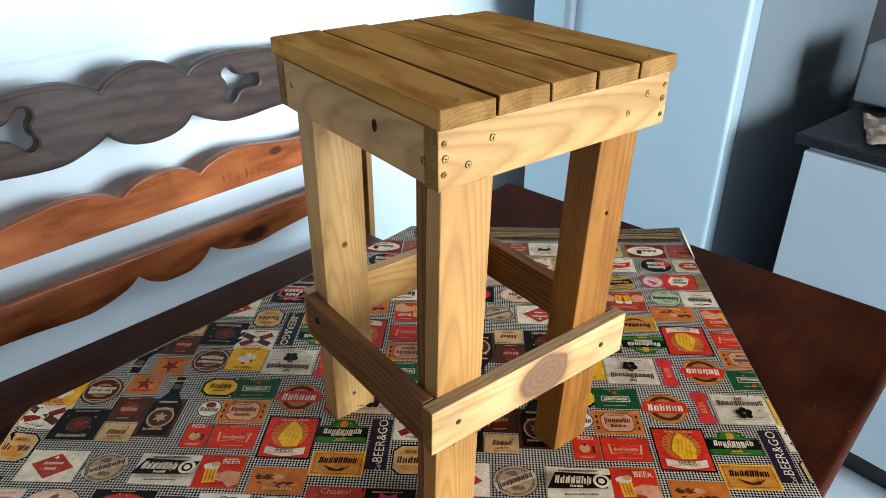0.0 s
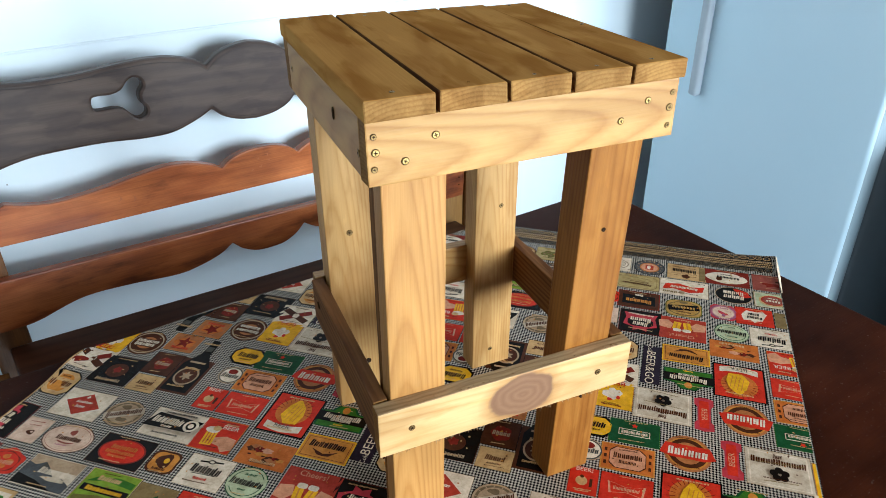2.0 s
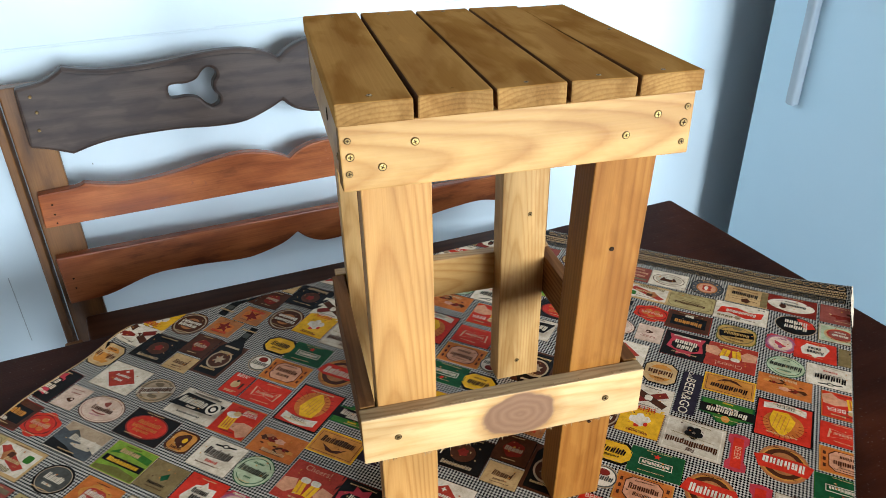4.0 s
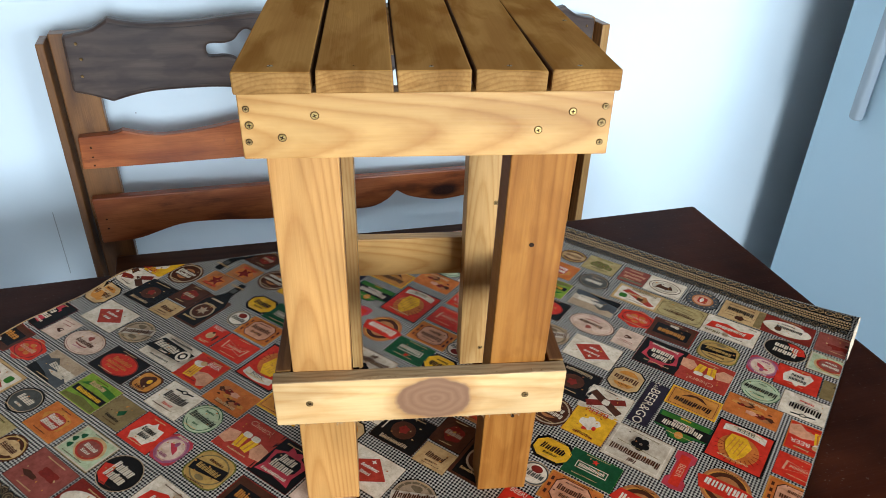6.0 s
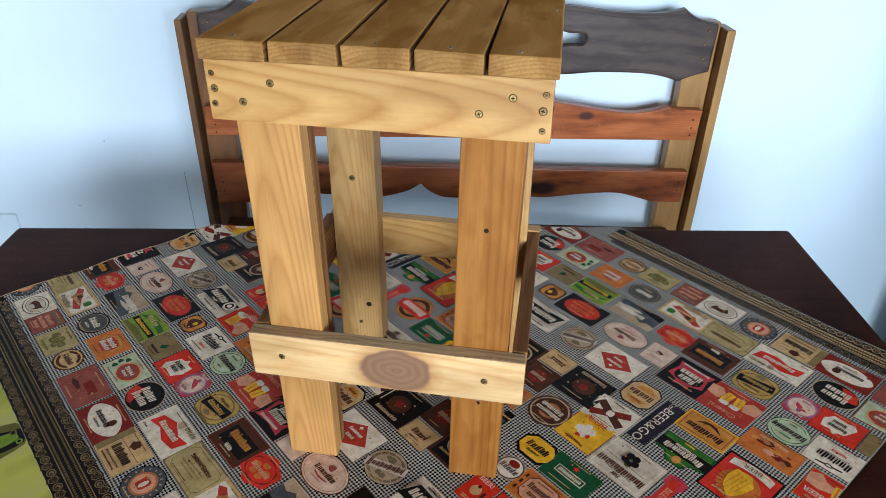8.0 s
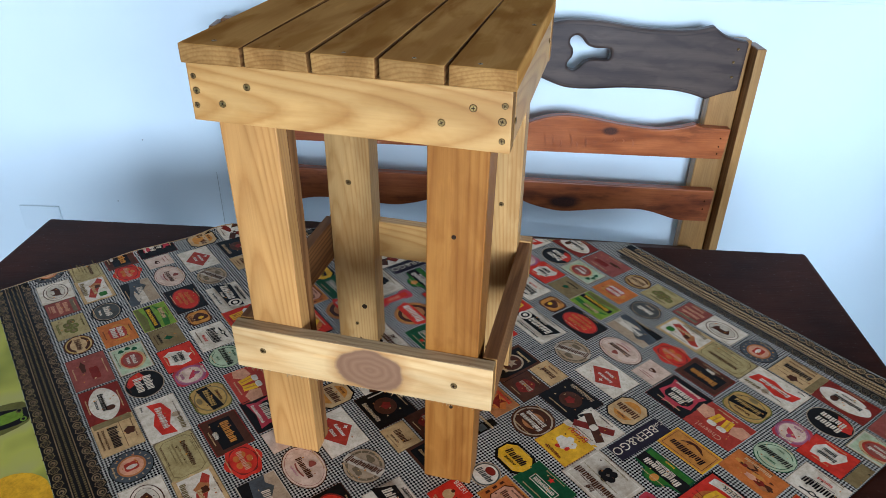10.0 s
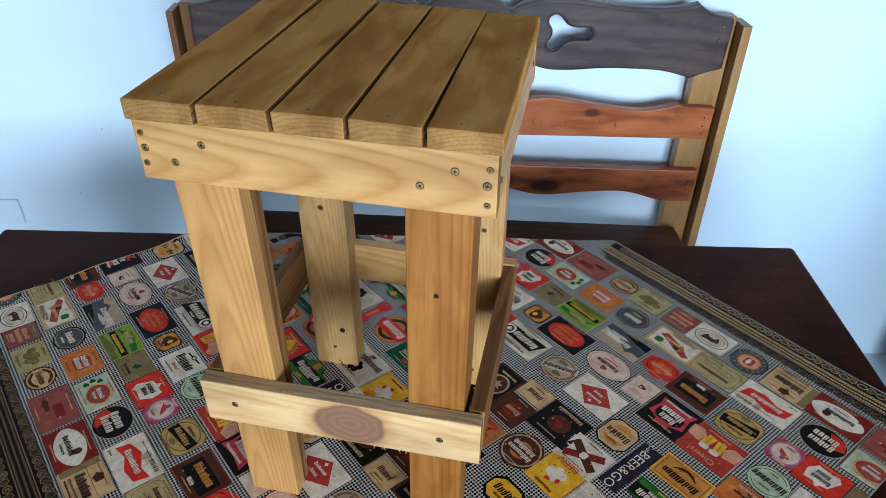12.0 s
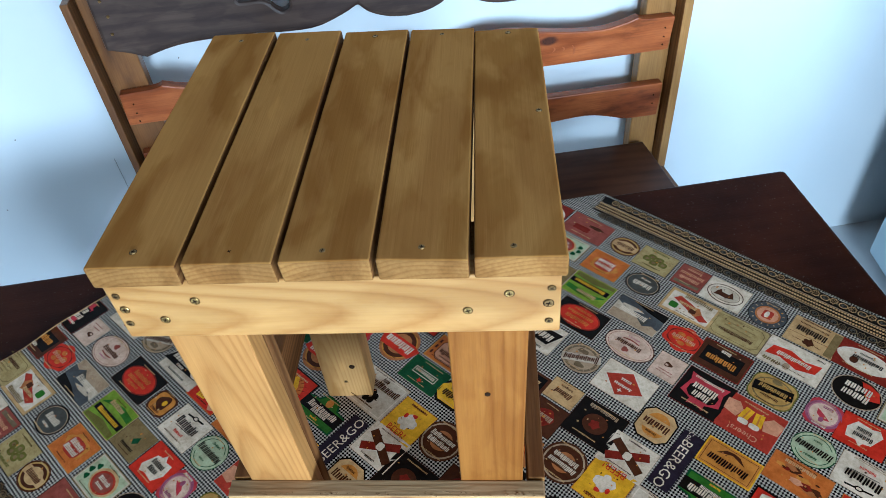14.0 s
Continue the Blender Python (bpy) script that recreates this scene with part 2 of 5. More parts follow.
DIMWALL = mottled("dimmed_wall", (0.12, 0.12, 0.12), (0.155, 0.155, 0.155), 2.0, 0.8)
ENAMEL = mottled("white_enamel", (0.57, 0.72, 0.80), (0.62, 0.755, 0.83), 1.5, 0.38, bumps=0.04, fine=90, spec=0.25)
# the fridge body is an even grey, darker than its doors
FRIDGESIDE = mottled("fridge_side_grey", (0.135, 0.155, 0.168), (0.155, 0.175, 0.188), 1.5, 0.75, bumps=0.05, spec=0.08)
# door edge colour, greyed to offset the strong light from the front
DOOREDGE = mottled("door_edge_dimmed", (0.27, 0.335, 0.365), (0.30, 0.36, 0.39), 2.0, 0.5, bumps=0.04, spec=0.15)
GREYPLASTIC = mottled("grey_plastic", (0.34, 0.38, 0.42), (0.40, 0.44, 0.47), 8, 0.4)
CRACK = mottled("wall_crack", (0.42, 0.47, 0.50), (0.50, 0.55, 0.58), 40, 0.8)
PLATE = mottled("plate_plastic", (0.73, 0.81, 0.855), (0.77, 0.845, 0.885), 8, 0.4)
CABINET = mottled("white_laminate", (0.56, 0.65, 0.71), (0.61, 0.69, 0.74), 2, 0.4, bumps=0.05)
GRANITE = mottled("black_granite", (0.012, 0.012, 0.014), (0.03, 0.029, 0.030), 160, 0.35, spec=0.2)
BLACKPL = mottled("black_plastic", (0.012, 0.013, 0.015), (0.02, 0.02, 0.022), 20, 0.3)
TILE = mottled("floor_tile", (0.66, 0.71, 0.75), (0.72, 0.76, 0.79), 3, 0.16, bumps=0.06)
GROUT = mottled("grout", (0.16, 0.17, 0.18), (0.24, 0.25, 0.25), 30, 0.85)
BRASS = mottled("screw_brass", (0.62, 0.42, 0.15), (0.40, 0.25, 0.08), 200, 0.36, 1.0)
STAIN = mottled("wall_spot", (0.20, 0.20, 0.20), (0.26, 0.26, 0.26), 200, 0.8)
STEEL = mottled("dark_screw", (0.22, 0.135, 0.05), (0.32, 0.20, 0.075), 200, 0.42, 0.9)
HOLE = mottled("dark_hole", (0.022, 0.013, 0.008), (0.036, 0.021, 0.012), 200, 0.9, spec=0.0)
MARK = mottled("cut_mark", (0.33, 0.090, 0.026), (0.40, 0.112, 0.032), 200, 0.5)
RAG = mottled("linen_rag", (0.42, 0.34, 0.26), (0.2, 0.15, 0.11), 30, 0.9)

# ---- mesh helpers ----


def finish(name, bm, mats, parent=None, m=None, label="", smooth=False):
    me = bpy.data.meshes.new(name)
    bm.normal_update()
    bm.to_mesh(me)
    bm.free()
    for mat in mats if isinstance(mats, (list, tuple)) else (mats,):
        me.materials.append(mat)
    if smooth:
        me.shade_smooth()
    ob = new(name, me)
    if parent:
        ob.parent = parent
    if m is not None:
        ob.matrix_local = m
    if label:
        ob["label"] = label
    return ob


def part(name, bm, mats, parent, m=None, label="", smooth=False):
    return finish(name, bm, mats, parent, m, label, smooth)


def box(size, bevel=0.0015, segments=2, wobble=0.0, at=(0, 0, 0)):
    """A box of that size round the point at, with worn edges."""
    bm = bmesh.new()
    bmesh.ops.create_cube(bm, size=1)
    for v in bm.verts:
        v.co = Vector([c * s + o + random.uniform(-wobble, wobble) for c, s, o in zip(v.co, size, at)])
    if bevel:
        bmesh.ops.bevel(bm, geom=bm.edges[:], offset=bevel, segments=segments, profile=0.5, affect="EDGES")
    return bm


def slab(outline, holes, depth, bevel=0.0):
    """A sheet of that depth, cut to an outline with holes, in the local x z plane; its front is at y = 0 and its back at y = depth."""
    bm = bmesh.new()
    edges = []
    for loop in [outline, *holes]:
        vs = [bm.verts.new((x, 0, z)) for x, z in loop]
        edges += [bm.edges.new((a, b)) for a, b in zip(vs, vs[1:] + vs[:1])]
    bmesh.ops.triangle_fill(bm, use_beauty=True, use_dissolve=False, edges=edges)
    bmesh.ops.recalc_face_normals(bm, faces=bm.faces[:])
    flip = [f for f in bm.faces if f.normal.y > 0]
    bmesh.ops.reverse_faces(bm, faces=flip)
    front = bm.faces[:]
    ret = bmesh.ops.extrude_face_region(bm, geom=front, use_keep_orig=True)
    back = [v for v in ret["geom"] if isinstance(v, bmesh.types.BMVert)]
    bmesh.ops.translate(bm, verts=back, vec=(0, depth, 0))
    bmesh.ops.recalc_face_normals(bm, faces=bm.faces[:])
    if bevel:
        rim = [e for e in bm.edges if e.is_manifold and e.calc_face_angle(0) > 1.2]
        bmesh.ops.bevel(bm, geom=rim, offset=bevel, segments=2, profile=0.5, affect="EDGES")
    return bm


def disc(r, h, seg=20, dome=0.0):
    bm = bmesh.new()
    bmesh.ops.create_cone(bm, cap_ends=True, segments=seg, radius1=r, radius2=r * (1 - dome), depth=h)
    return bm


def smooth_curve(points, n=8):
    """A smooth line through the points, as z over x."""
    out = []
    for i in range(len(points) - 1):
        p0, p1, p2, p3 = points[max(i - 1, 0)], points[i], points[i + 1], points[min(i + 2, len(points) - 1)]
        for k in range(n):
            t = k / n
            out.append(tuple(0.5 * (2 * b + (c - a) * t + (2 * a - 5 * b + 4 * c - d) * t * t + (3 * b - a - 3 * c + d) * t ** 3)
                             for a, b, c, d in zip(p0, p1, p2, p3)))
    out.append(points[-1])
    return out


# ---- the room ----
FLOOR_Z, CEIL_Z = -0.80, 1.85
WA = math.atan(0.20)  # the back wall's turn in the plan


def wall_box(name, x0, x1, y0, y1, z0, z1, m=None, mat=None):
    ob = finish(name, box((x1 - x0, y1 - y0, z1 - z0), 0, at=((x0 + x1) / 2, (y0 + y1) / 2, (z0 + z1) / 2)), mat or WALL, m=m)
    return ob


back_m = pose(0, 1.19, 0, rz=math.degrees(WA))
tagged(wall_box("wall_back", -2.7, 2.2, 0, 0.15, FLOOR_Z, CEIL_Z, back_m), "glossy white painted wall behind the bench", "wall", kind="structure")
floor_base = tagged(wall_box("floor", -2.7, 2.2, -3.8, 1.7, FLOOR_Z - 0.1, FLOOR_Z - 0.003, mat=GROUT), "pale ceramic tile floor with dark joints", "floor", kind="structure")
tagged(wall_box("ceiling", -2.7, 2.2, -3.8, 1.7, CEIL_Z, CEIL_Z + 0.1, mat=CEIL), "unseen ceiling, coloured dark to cut bounced light", "ceiling", kind="structure")


def wall_with_opening(name, length, height, o0, o1, p0, p1, m, label):
    """A wall 0.15 thick along x from 0 to length, with an opening from o0 to o1 and from p0 to p1 high."""
    bm = slab([(0, 0), (length, 0), (length, height), (0, height)], [[(o0, p0), (o1, p0), (o1, p1), (o0, p1)]], 0.15)
    return tagged(finish(name, bm, DIMWALL, m=m), label, "wall", kind="structure")


# the walls round the unseen part of the room, dimmed against bounce
wall_with_opening("wall_front", 4.9, CEIL_Z - FLOOR_Z, 3.08, 4.02, 0.02, 2.1, pose(-2.7, -3.75, FLOOR_Z), "unseen wall with an open doorway, darkened to cut bounced light")
wall_with_opening("wall_right", 5.4, CEIL_Z - FLOOR_Z, 0.94, 2.16, 0.95, 2.1, pose(2.10, -3.8, FLOOR_Z, 0, 0, 90), "kitchen wall with an open window, darkened to cut bounced light")
tagged(wall_box("wall_left", -2.65, -2.5, -3.8, 0.8, FLOOR_Z, CEIL_Z, mat=DIMWALL), "unseen wall, darkened to cut bounced light", "wall", kind="structure")

back_wall = bpy.data.objects["wall_back"]
# a shallow horizontal bead, a crack and small marks on the wall, and a blank cover plate
part("wall_bead", box((3.6, 0.005, 0.006), 0.002, 2, at=(-0.2, -0.0005, 0.318)), WALL, back_wall)
part("wall_bead", box((0.0016, 0.002, 0.17), 0.0005, 1, at=(-0.818, -0.0005, -0.245)), CRACK, back_wall, None, "thin vertical crack")
for x, z in ((-1.005, -0.073), (-1.113, -0.259), (-0.592, 0.066)):
    part("nail_hole", disc(0.0014, 0.002, 10), STAIN, back_wall, pose(x, -0.0005, z, 90))
plate = finish("cover_plate", box((0.115, 0.007, 0.075), 0.002, 2), PLATE, m=back_m @ pose(-1.345, -0.0035, -0.319))
tagged(plate, "white plastic blank cover plate on the wall", "cover plate")

# ---- the stool ----
SEAT_Z = 0.489
TILT = 1.15  # the seat rises a little towards its back
stool = new("wooden_stool")
tagged(stool, "square stool of pale pine boards standing on the tablecloth", "stool")


def board(name, x, y, z, mat, parent, along="x", label="", centre=(0, 0, 0), lean=0.0, bevel=0.0012):
    """A board whose extents along the world's axes are x, y and z; its grain runs along one of them."""
    if along == "x":
        size, m = (x, y, z), Matrix.Identity(4)
    elif along == "y":
        size, m = (y, x, z), pose(0, 0, 0, 0, 0, 90)
    else:
        size, m = (z, x, y), Matrix(((0, 1, 0, 0), (0, 0, 1, 0), (1, 0, 0, 0), (0, 0, 0, 1)))
    bm = box(size, bevel, 2, 0.0006)
    bm.normal_update()
    for f in bm.faces:
        if abs(f.normal.x) > 0.8:
            f.material_index = 1
        elif name == "front_stretcher" and f.normal.z > 0.6:
            f.material_index = 2
        # only faces inside the gaps take the shaded pine
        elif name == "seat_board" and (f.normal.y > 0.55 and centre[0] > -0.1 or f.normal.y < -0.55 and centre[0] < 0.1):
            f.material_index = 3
    return part(name, bm, [mat, PINE_END, PINE_FUZZ, PINE_SAWN_GAP], parent, Matrix.Translation(centre) @ pose(0, 0, 0, lean) @ m, label)


random.seed(3)
# seat boards along y
for a, b, long, rise in ((-0.141, -0.0855, 0.284, 1.00), (-0.0825, -0.0270, 0.283, 0.85), (-0.0240, 0.0305, 0.281, 0.62), (0.0330, 0.0866, 0.279, 0.42), (0.0882, 0.1415, 0.276, 0.22)):
    mid_y = long / 2 - 0.004
    plank = board("seat_board", b - a, long, 0.0165, PINE_TOP, stool, "y", "", ((a + b) / 2, mid_y, SEAT_Z - 0.00825 + mid_y * math.tan(radians(rise))), rise, bevel=0.0014)
    if a > 0.08:
        plank.matrix_basis = plank.matrix_basis @ Matrix.Rotation(radians(0.45), 4, "Z")  # the last board lies a little askew
AP_Z = (0.4205 + 0.4718) / 2
apron = board("front_apron", 0.28, 0.018, 0.0512, PINE, stool, "x", "pine apron with brass screw heads", (0, 0.009, AP_Z))
board("back_apron", 0.28, 0.018, 0.0505, PINE, stool, "x", "", (0, 0.2655, AP_Z + 0.0052), TILT)
board("side_apron", 0.0165, 0.238, 0.0495, PINE, stool, "y", "", (-0.1315, 0.1375, AP_Z + 0.0024), TILT)
board("side_apron", 0.0165, 0.238, 0.0495, PINE, stool, "y", "", (0.1315, 0.1375, AP_Z + 0.0024), TILT)
# legs, which lean a little; the first is of two boards with a gap that closes downwards
LEAN = 1.9
for x, w, y, d, mat, lean, side in ((-0.0985, 0.056, 0.0205, 0.0205, PINE_LEG, LEAN, 0.0), (0.0920, 0.0545, 0.0205, 0.038, PINE_RED, LEAN, 0.9),
                                    (-0.0965, 0.058, 0.2390, 0.032, PINE_BACK, 1.0, 0.0), (0.0935, 0.058, 0.2390, 0.030, PINE_BACK, 1.0, 0.0)):
    tall = 0.4685 if y < 0.1 else 0.4720
    ob = board("leg", w, d, tall, mat, stool, "z", "", (x, y + d / 2, tall / 2 + 0.0006), lean)
    ob.matrix_local = Matrix.Translation((x, y + d / 2, tall / 2 + 0.0006)) @ pose(0, 0, 0, lean, side) @ Matrix(((0, 1, 0, 0), (0, 0, 1, 0), (1, 0, 0, 0), (0, 0, 0, 1)))
board("leg_backing", 0.0545, 0.0135, 0.4680, PINE_DARK, stool, "z", "reddish pine board behind the leg", (-0.0980, 0.0492, 0.2350), LEAN - 0.45)
# stretchers
stretcher = board("front_stretcher", 0.281, 0.0155, 0.0545, PINE_KNOT, stool, "x", "pine stretcher with a large round knot", (-0.0035, 0.0150, 0.1635), 1.0)
board("back_stretcher", 0.276, 0.0140, 0.0545, PINE, stool, "x", "", (0.0, 0.2715, 0.1655), 1.0)
board("side_stretcher", 0.0150, 0.2400, 0.0540, PINE_DARK, stool, "y", "", (-0.1350, 0.1440, 0.1640))
board("side_stretcher", 0.0150, 0.2400, 0.0540, PINE_DARK, stool, "y", "", (0.1300, 0.1440, 0.1640))



# torn fibres along the lower and upper edges of the front stretcher
fibres = bmesh.new()
for k in range(240):
    x = random.uniform(-0.138, 0.135)
    up = random.random() < 0.5
    z0 = 0.1905 if up else 0.1366
    long, wide = random.uniform(0.001, 0.0045), random.uniform(0.0004, 0.0012)
    y0 = random.uniform(0.0085, 0.0115)
    tip = Vector((x + random.uniform(-0.003, 0.003), y0 - random.uniform(0.0, 0.003), z0 + (long * 0.5 if up else -long)))
    base = [fibres.verts.new((x + wide * c, y0 + wide * d, z0 + (-0.001 if up else 0.001))) for c, d in ((1, 0), (-0.5, 0.8), (-0.5, -0.8))]
    top = fibres.verts.new(tip)
    for a in range(3):
        fibres.faces.new((base[a], base[(a + 1) % 3], top))
part("splinters", fibres, PINE_FUZZ, stool)["kind"] = "stuff"


def screw(x, y, z, r=0.0035, mat=None, turn=(90, 0, 0), name="screw_head", held=None):
    """A countersunk screw head with its cross slot, set into a board; the axis is local z."""
    bm = bmesh.new()
    n = 20
    rim = [bm.verts.new((r * math.cos(2 * math.pi * k / n), r * math.sin(2 * math.pi * k / n), 0.0)) for k in range(n)]
    low = [bm.verts.new((v.co.x * 0.6, v.co.y * 0.6, -0.003)) for v in rim]
    top = [bm.verts.new((v.co.x * 0.86, v.co.y * 0.86, 0.0005)) for v in rim]
    for k in range(n):
        j = (k + 1) % n
        bm.faces.new((low[k], low[j], rim[j], rim[k]))
        bm.faces.new((rim[k], rim[j], top[j], top[k]))
    bm.faces.new(top)
    sunk = [bm.verts.new((v.co.x * 1.14, v.co.y * 1.14, 0.0001)) for v in rim]
    for k in range(n):
        bm.faces.new((rim[k], rim[(k + 1) % n], sunk[(k + 1) % n], sunk[k])).material_index = 1
    turned = random.uniform(0, 90)
    for a in (turned, turned + 90):
        c, s = math.cos(radians(a)), math.sin(radians(a))
        slot = [bm.verts.new((c * p - s * q, s * p + c * q, 0.0007)) for p, q in ((-r * 0.6, -r * 0.13), (r * 0.6, -r * 0.13), (r * 0.6, r * 0.13), (-r * 0.6, r * 0.13))]
        bm.faces.new(slot).material_index = 1
    m = pose(x, y, z, *turn)
    return part(name, bm, [mat or BRASS, HOLE], held or stool, held.matrix_basis.inverted() @ m if held else m)


# brass and dark screws of the front apron, and of the boards
for x, z in ((-0.085, 0.455), (-0.110, 0.438), (-0.133, 0.448), (0.109, 0.456), (0.0835, 0.4415)):
    screw(x, -0.0003, z, 0.0028, held=apron)
for x, z, r in ((-0.134, 0.4605, 0.0022), (-0.1345, 0.4350, 0.0023), (0.1325, 0.447, 0.0030), (0.134, 0.460, 0.0023), (0.133, 0.431, 0.0023)):
    screw(x, -0.0004, z, r, STEEL, held=apron)
for x, y, z in ((-0.111, 0.0073, 0.1635), (0.098, 0.0073, 0.1625)):
    screw(x, y - 0.0004, z, 0.0030, STEEL, held=stretcher)
for x, y in ((-0.115, 0.009), (-0.055, 0.007), (0.001, 0.006), (0.059, 0.007), (0.112, 0.006), (-0.113, 0.266), (-0.055, 0.264), (0.003, 0.266), (0.060, 0.265), (0.115, 0.264), (0.134, 0.145)):
    screw(x, y, SEAT_Z - 0.0001 + y * (0.01065 - 0.06 * x), 0.0021, STEEL, (0, 0, 0))
for x, y, z, r in ((-0.097, 0.2385, 0.258, 0.0032), (0.100, 0.2385, 0.254, 0.0026), (-0.098, 0.2425, 0.034, 0.0026), (0.092, 0.2425, 0.030, 0.0026)):
    screw(x, y, z, r, STEEL)
for x, y, z, r in ((0.092, 0.0172, 0.328, 0.0022), (-0.085, 0.2416, 0.066, 0.0036), (0.092, 0.0232, 0.118, 0.0018)):
    part("screw_hole", disc(r, 0.0012, 14), HOLE, stool, pose(x, y, z, 90))
for y, z in ((0.09, 0.452), (0.020, 0.442), (0.243, 0.452)):
    if y == 0.09:
        part("knot_hole", disc(0.0046, 0.0012, 16), HOLE, stool, pose(-0.1397, y, z, 0, 90) @ Matrix.Diagonal((1.2, 0.75, 1, 1)))
    else:
        screw(-0.1402, y, z, 0.0030, STEEL, (0, -90, 0))
        screw(0.1402, y, z, 0.0026, STEEL, (0, 90, 0))
part("knot_hole", disc(0.0045, 0.0012, 16), HOLE, stool, pose(-0.1424, 0.236, 0.171, 0, 90))

# ---- the table ----
TA = math.atan2(0.2480, 1.384)  # the table's turn in the plan
TL, TW = 1.412, 0.838
table_m = pose(0.590, 0.699, 0, rz=math.degrees(TA))  # at the far corner, x to the corner's side
table = new("dining_table")
table.matrix_world = table_m
tagged(table, "dark reddish-brown varnished wooden dining table", "table")
part("tabletop", box((TL, TW, 0.03), 0.009, 4, at=(-TL / 2, -TW / 2, -0.0165)), TABLEWOOD, table, None, "dark varnished tabletop")
part("apron", box((TL - 0.16, TW - 0.16, 0.09), 0.003, 1, at=(-TL / 2, -TW / 2, -0.077)), TABLEWOOD, table)
for lx in (-0.1, -TL + 0.1):
    for ly in (-0.1, -TW + 0.1):
        part("leg", box((0.07, 0.07, -FLOOR_Z - 0.032), 0.006, 2, at=(lx, ly, (FLOOR_Z - 0.032) / 2)), TABLEWOOD, table)

# ---- the bench ----
BENCH_C, BENCH_HALF = -0.085, 0.585
bench_m = pose(0, 1.080, 0, ry=1.6, rz=14.0) @ Matrix.Translation((BENCH_C + 0.006, 0, 0))
bench = new("wooden_bench")
bench.matrix_world = bench_m @ Matrix.Translation((0, 0, FLOOR_Z))
tagged(bench, "rustic wooden bench with a dark carved top rail and reddish slats", "bench")


def bench_part(name, bm, mat, label="", smooth=False, lift=0.0, held=None):
    return part(name, bm, mat, held or bench, Matrix.Translation((0, lift, 0.0 if held else -FLOOR_Z)), label, smooth)


def mirrored(half):
    """A line over the whole width from its half over the distance to the middle."""
    line = smooth_curve(half)
    return [(-x, z) for x, z in reversed(line)] + line[1:]


def lobes(*pieces):
    """A mirrored line whose half is made of smooth pieces that meet in notches."""
    half = []
    for piece in pieces:
        half += smooth_curve(piece) if not half else smooth_curve(piece)[1:]
    return [(-x, z) for x, z in reversed(half)] + half[1:]


rail_top = lobes([(0, 0.300), (0.035, 0.295), (0.07, 0.282), (0.095, 0.262)],
                 [(0.095, 0.262), (0.115, 0.276), (0.16, 0.288), (0.21, 0.291), (0.26, 0.288), (0.34, 0.279), (0.42, 0.277), (0.47, 0.282), (0.502, 0.290)],
                 [(0.502, 0.287), (0.535, 0.268), (BENCH_HALF, 0.258)])
rail_bottom = lobes([(0, 0.134), (0.04, 0.139), (0.075, 0.153), (0.095, 0.172)],
                    [(0.095, 0.172), (0.125, 0.156), (0.18, 0.137), (0.24, 0.135), (0.32, 0.141), (0.42, 0.140), (0.47, 0.134), (0.515, 0.122)],
                    [(0.515, 0.122), (0.55, 0.136), (BENCH_HALF, 0.146)])


def trefoil(cx, cz, turn):
    """The cut-out of the rail: a stem that runs out into two rounded lobes."""
    half = [(-0.053, 0.0), (-0.050, 0.011), (-0.038, 0.0135), (-0.016, 0.013), (0.004, 0.019), (0.018, 0.034), (0.030, 0.040), (0.042, 0.034), (0.044, 0.022), (0.036, 0.010), (0.034, 0.0)]
    line = smooth_curve(half, 4)
    loop = line + [(x, -z) for x, z in reversed(line[1:-1])]
    return [(cx + turn * x, cz + z) for x, z in loop]


rail = slab(rail_top + rail_bottom[::-1], [trefoil(-0.270, 0.219, 1), trefoil(0.224, 0.217, -1)], 0.028, 0.006)
top_rail = bench_part("top_rail", rail, DARKWOOD, "dark stained carved rail with two cut-outs")
for line in ([(x, z - 0.0095) for x, z in rail_top if abs(x) < 0.50], [(x, z + 0.0095) for x, z in rail_bottom if abs(x) < 0.50]):
    # a fine routed groove that follows each edge
    groove = bmesh.new()
    prev = None
    for x, z in line:
        pair = [groove.verts.new((x, -0.0005, z + 0.0007)), groove.verts.new((x, -0.0005, z - 0.0007))]
        if prev:
            groove.faces.new((prev[0], prev[1], pair[1], pair[0]))
        prev = pair
    bmesh.ops.solidify(groove, geom=groove.faces[:], thickness=-0.002)
    bench_part("groove", groove, GROOVE, held=top_rail)
mid_top = lobes([(0, 0.066), (0.035, 0.063), (0.07, 0.052), (0.092, 0.036)],
                [(0.092, 0.036), (0.115, 0.049), (0.16, 0.063), (0.205, 0.067), (0.26, 0.061), (0.34, 0.048), (0.42, 0.041), (0.47, 0.047), (0.51, 0.058)],
                [(0.51, 0.058), (0.53, 0.052), (0.597, 0.049)])
middle_slat = bench_part("middle_slat", slab(mid_top + [(0.592, -0.030), (-0.600, -0.023)], [], 0.024, 0.003), REDWOOD, "reddish varnished scalloped slat", lift=0.006)
low_bottom = lobes([(0, -0.190), (0.035, -0.187), (0.068, -0.172), (0.092, -0.150)],
                   [(0.092, -0.150), (0.125, -0.170), (0.18, -0.185), (0.23, -0.189), (0.33, -0.179), (0.42, -0.177), (0.50, -0.198)],
                   [(0.50, -0.198), (0.53, -0.203), (0.594, -0.204)])
bench_part("lower_slat", slab([(-0.598, -0.093), (0.596, -0.116)] + low_bottom[::-1], [], 0.024, 0.003), REDWOOD_LOW, "reddish varnished scalloped slat", lift=0.006)
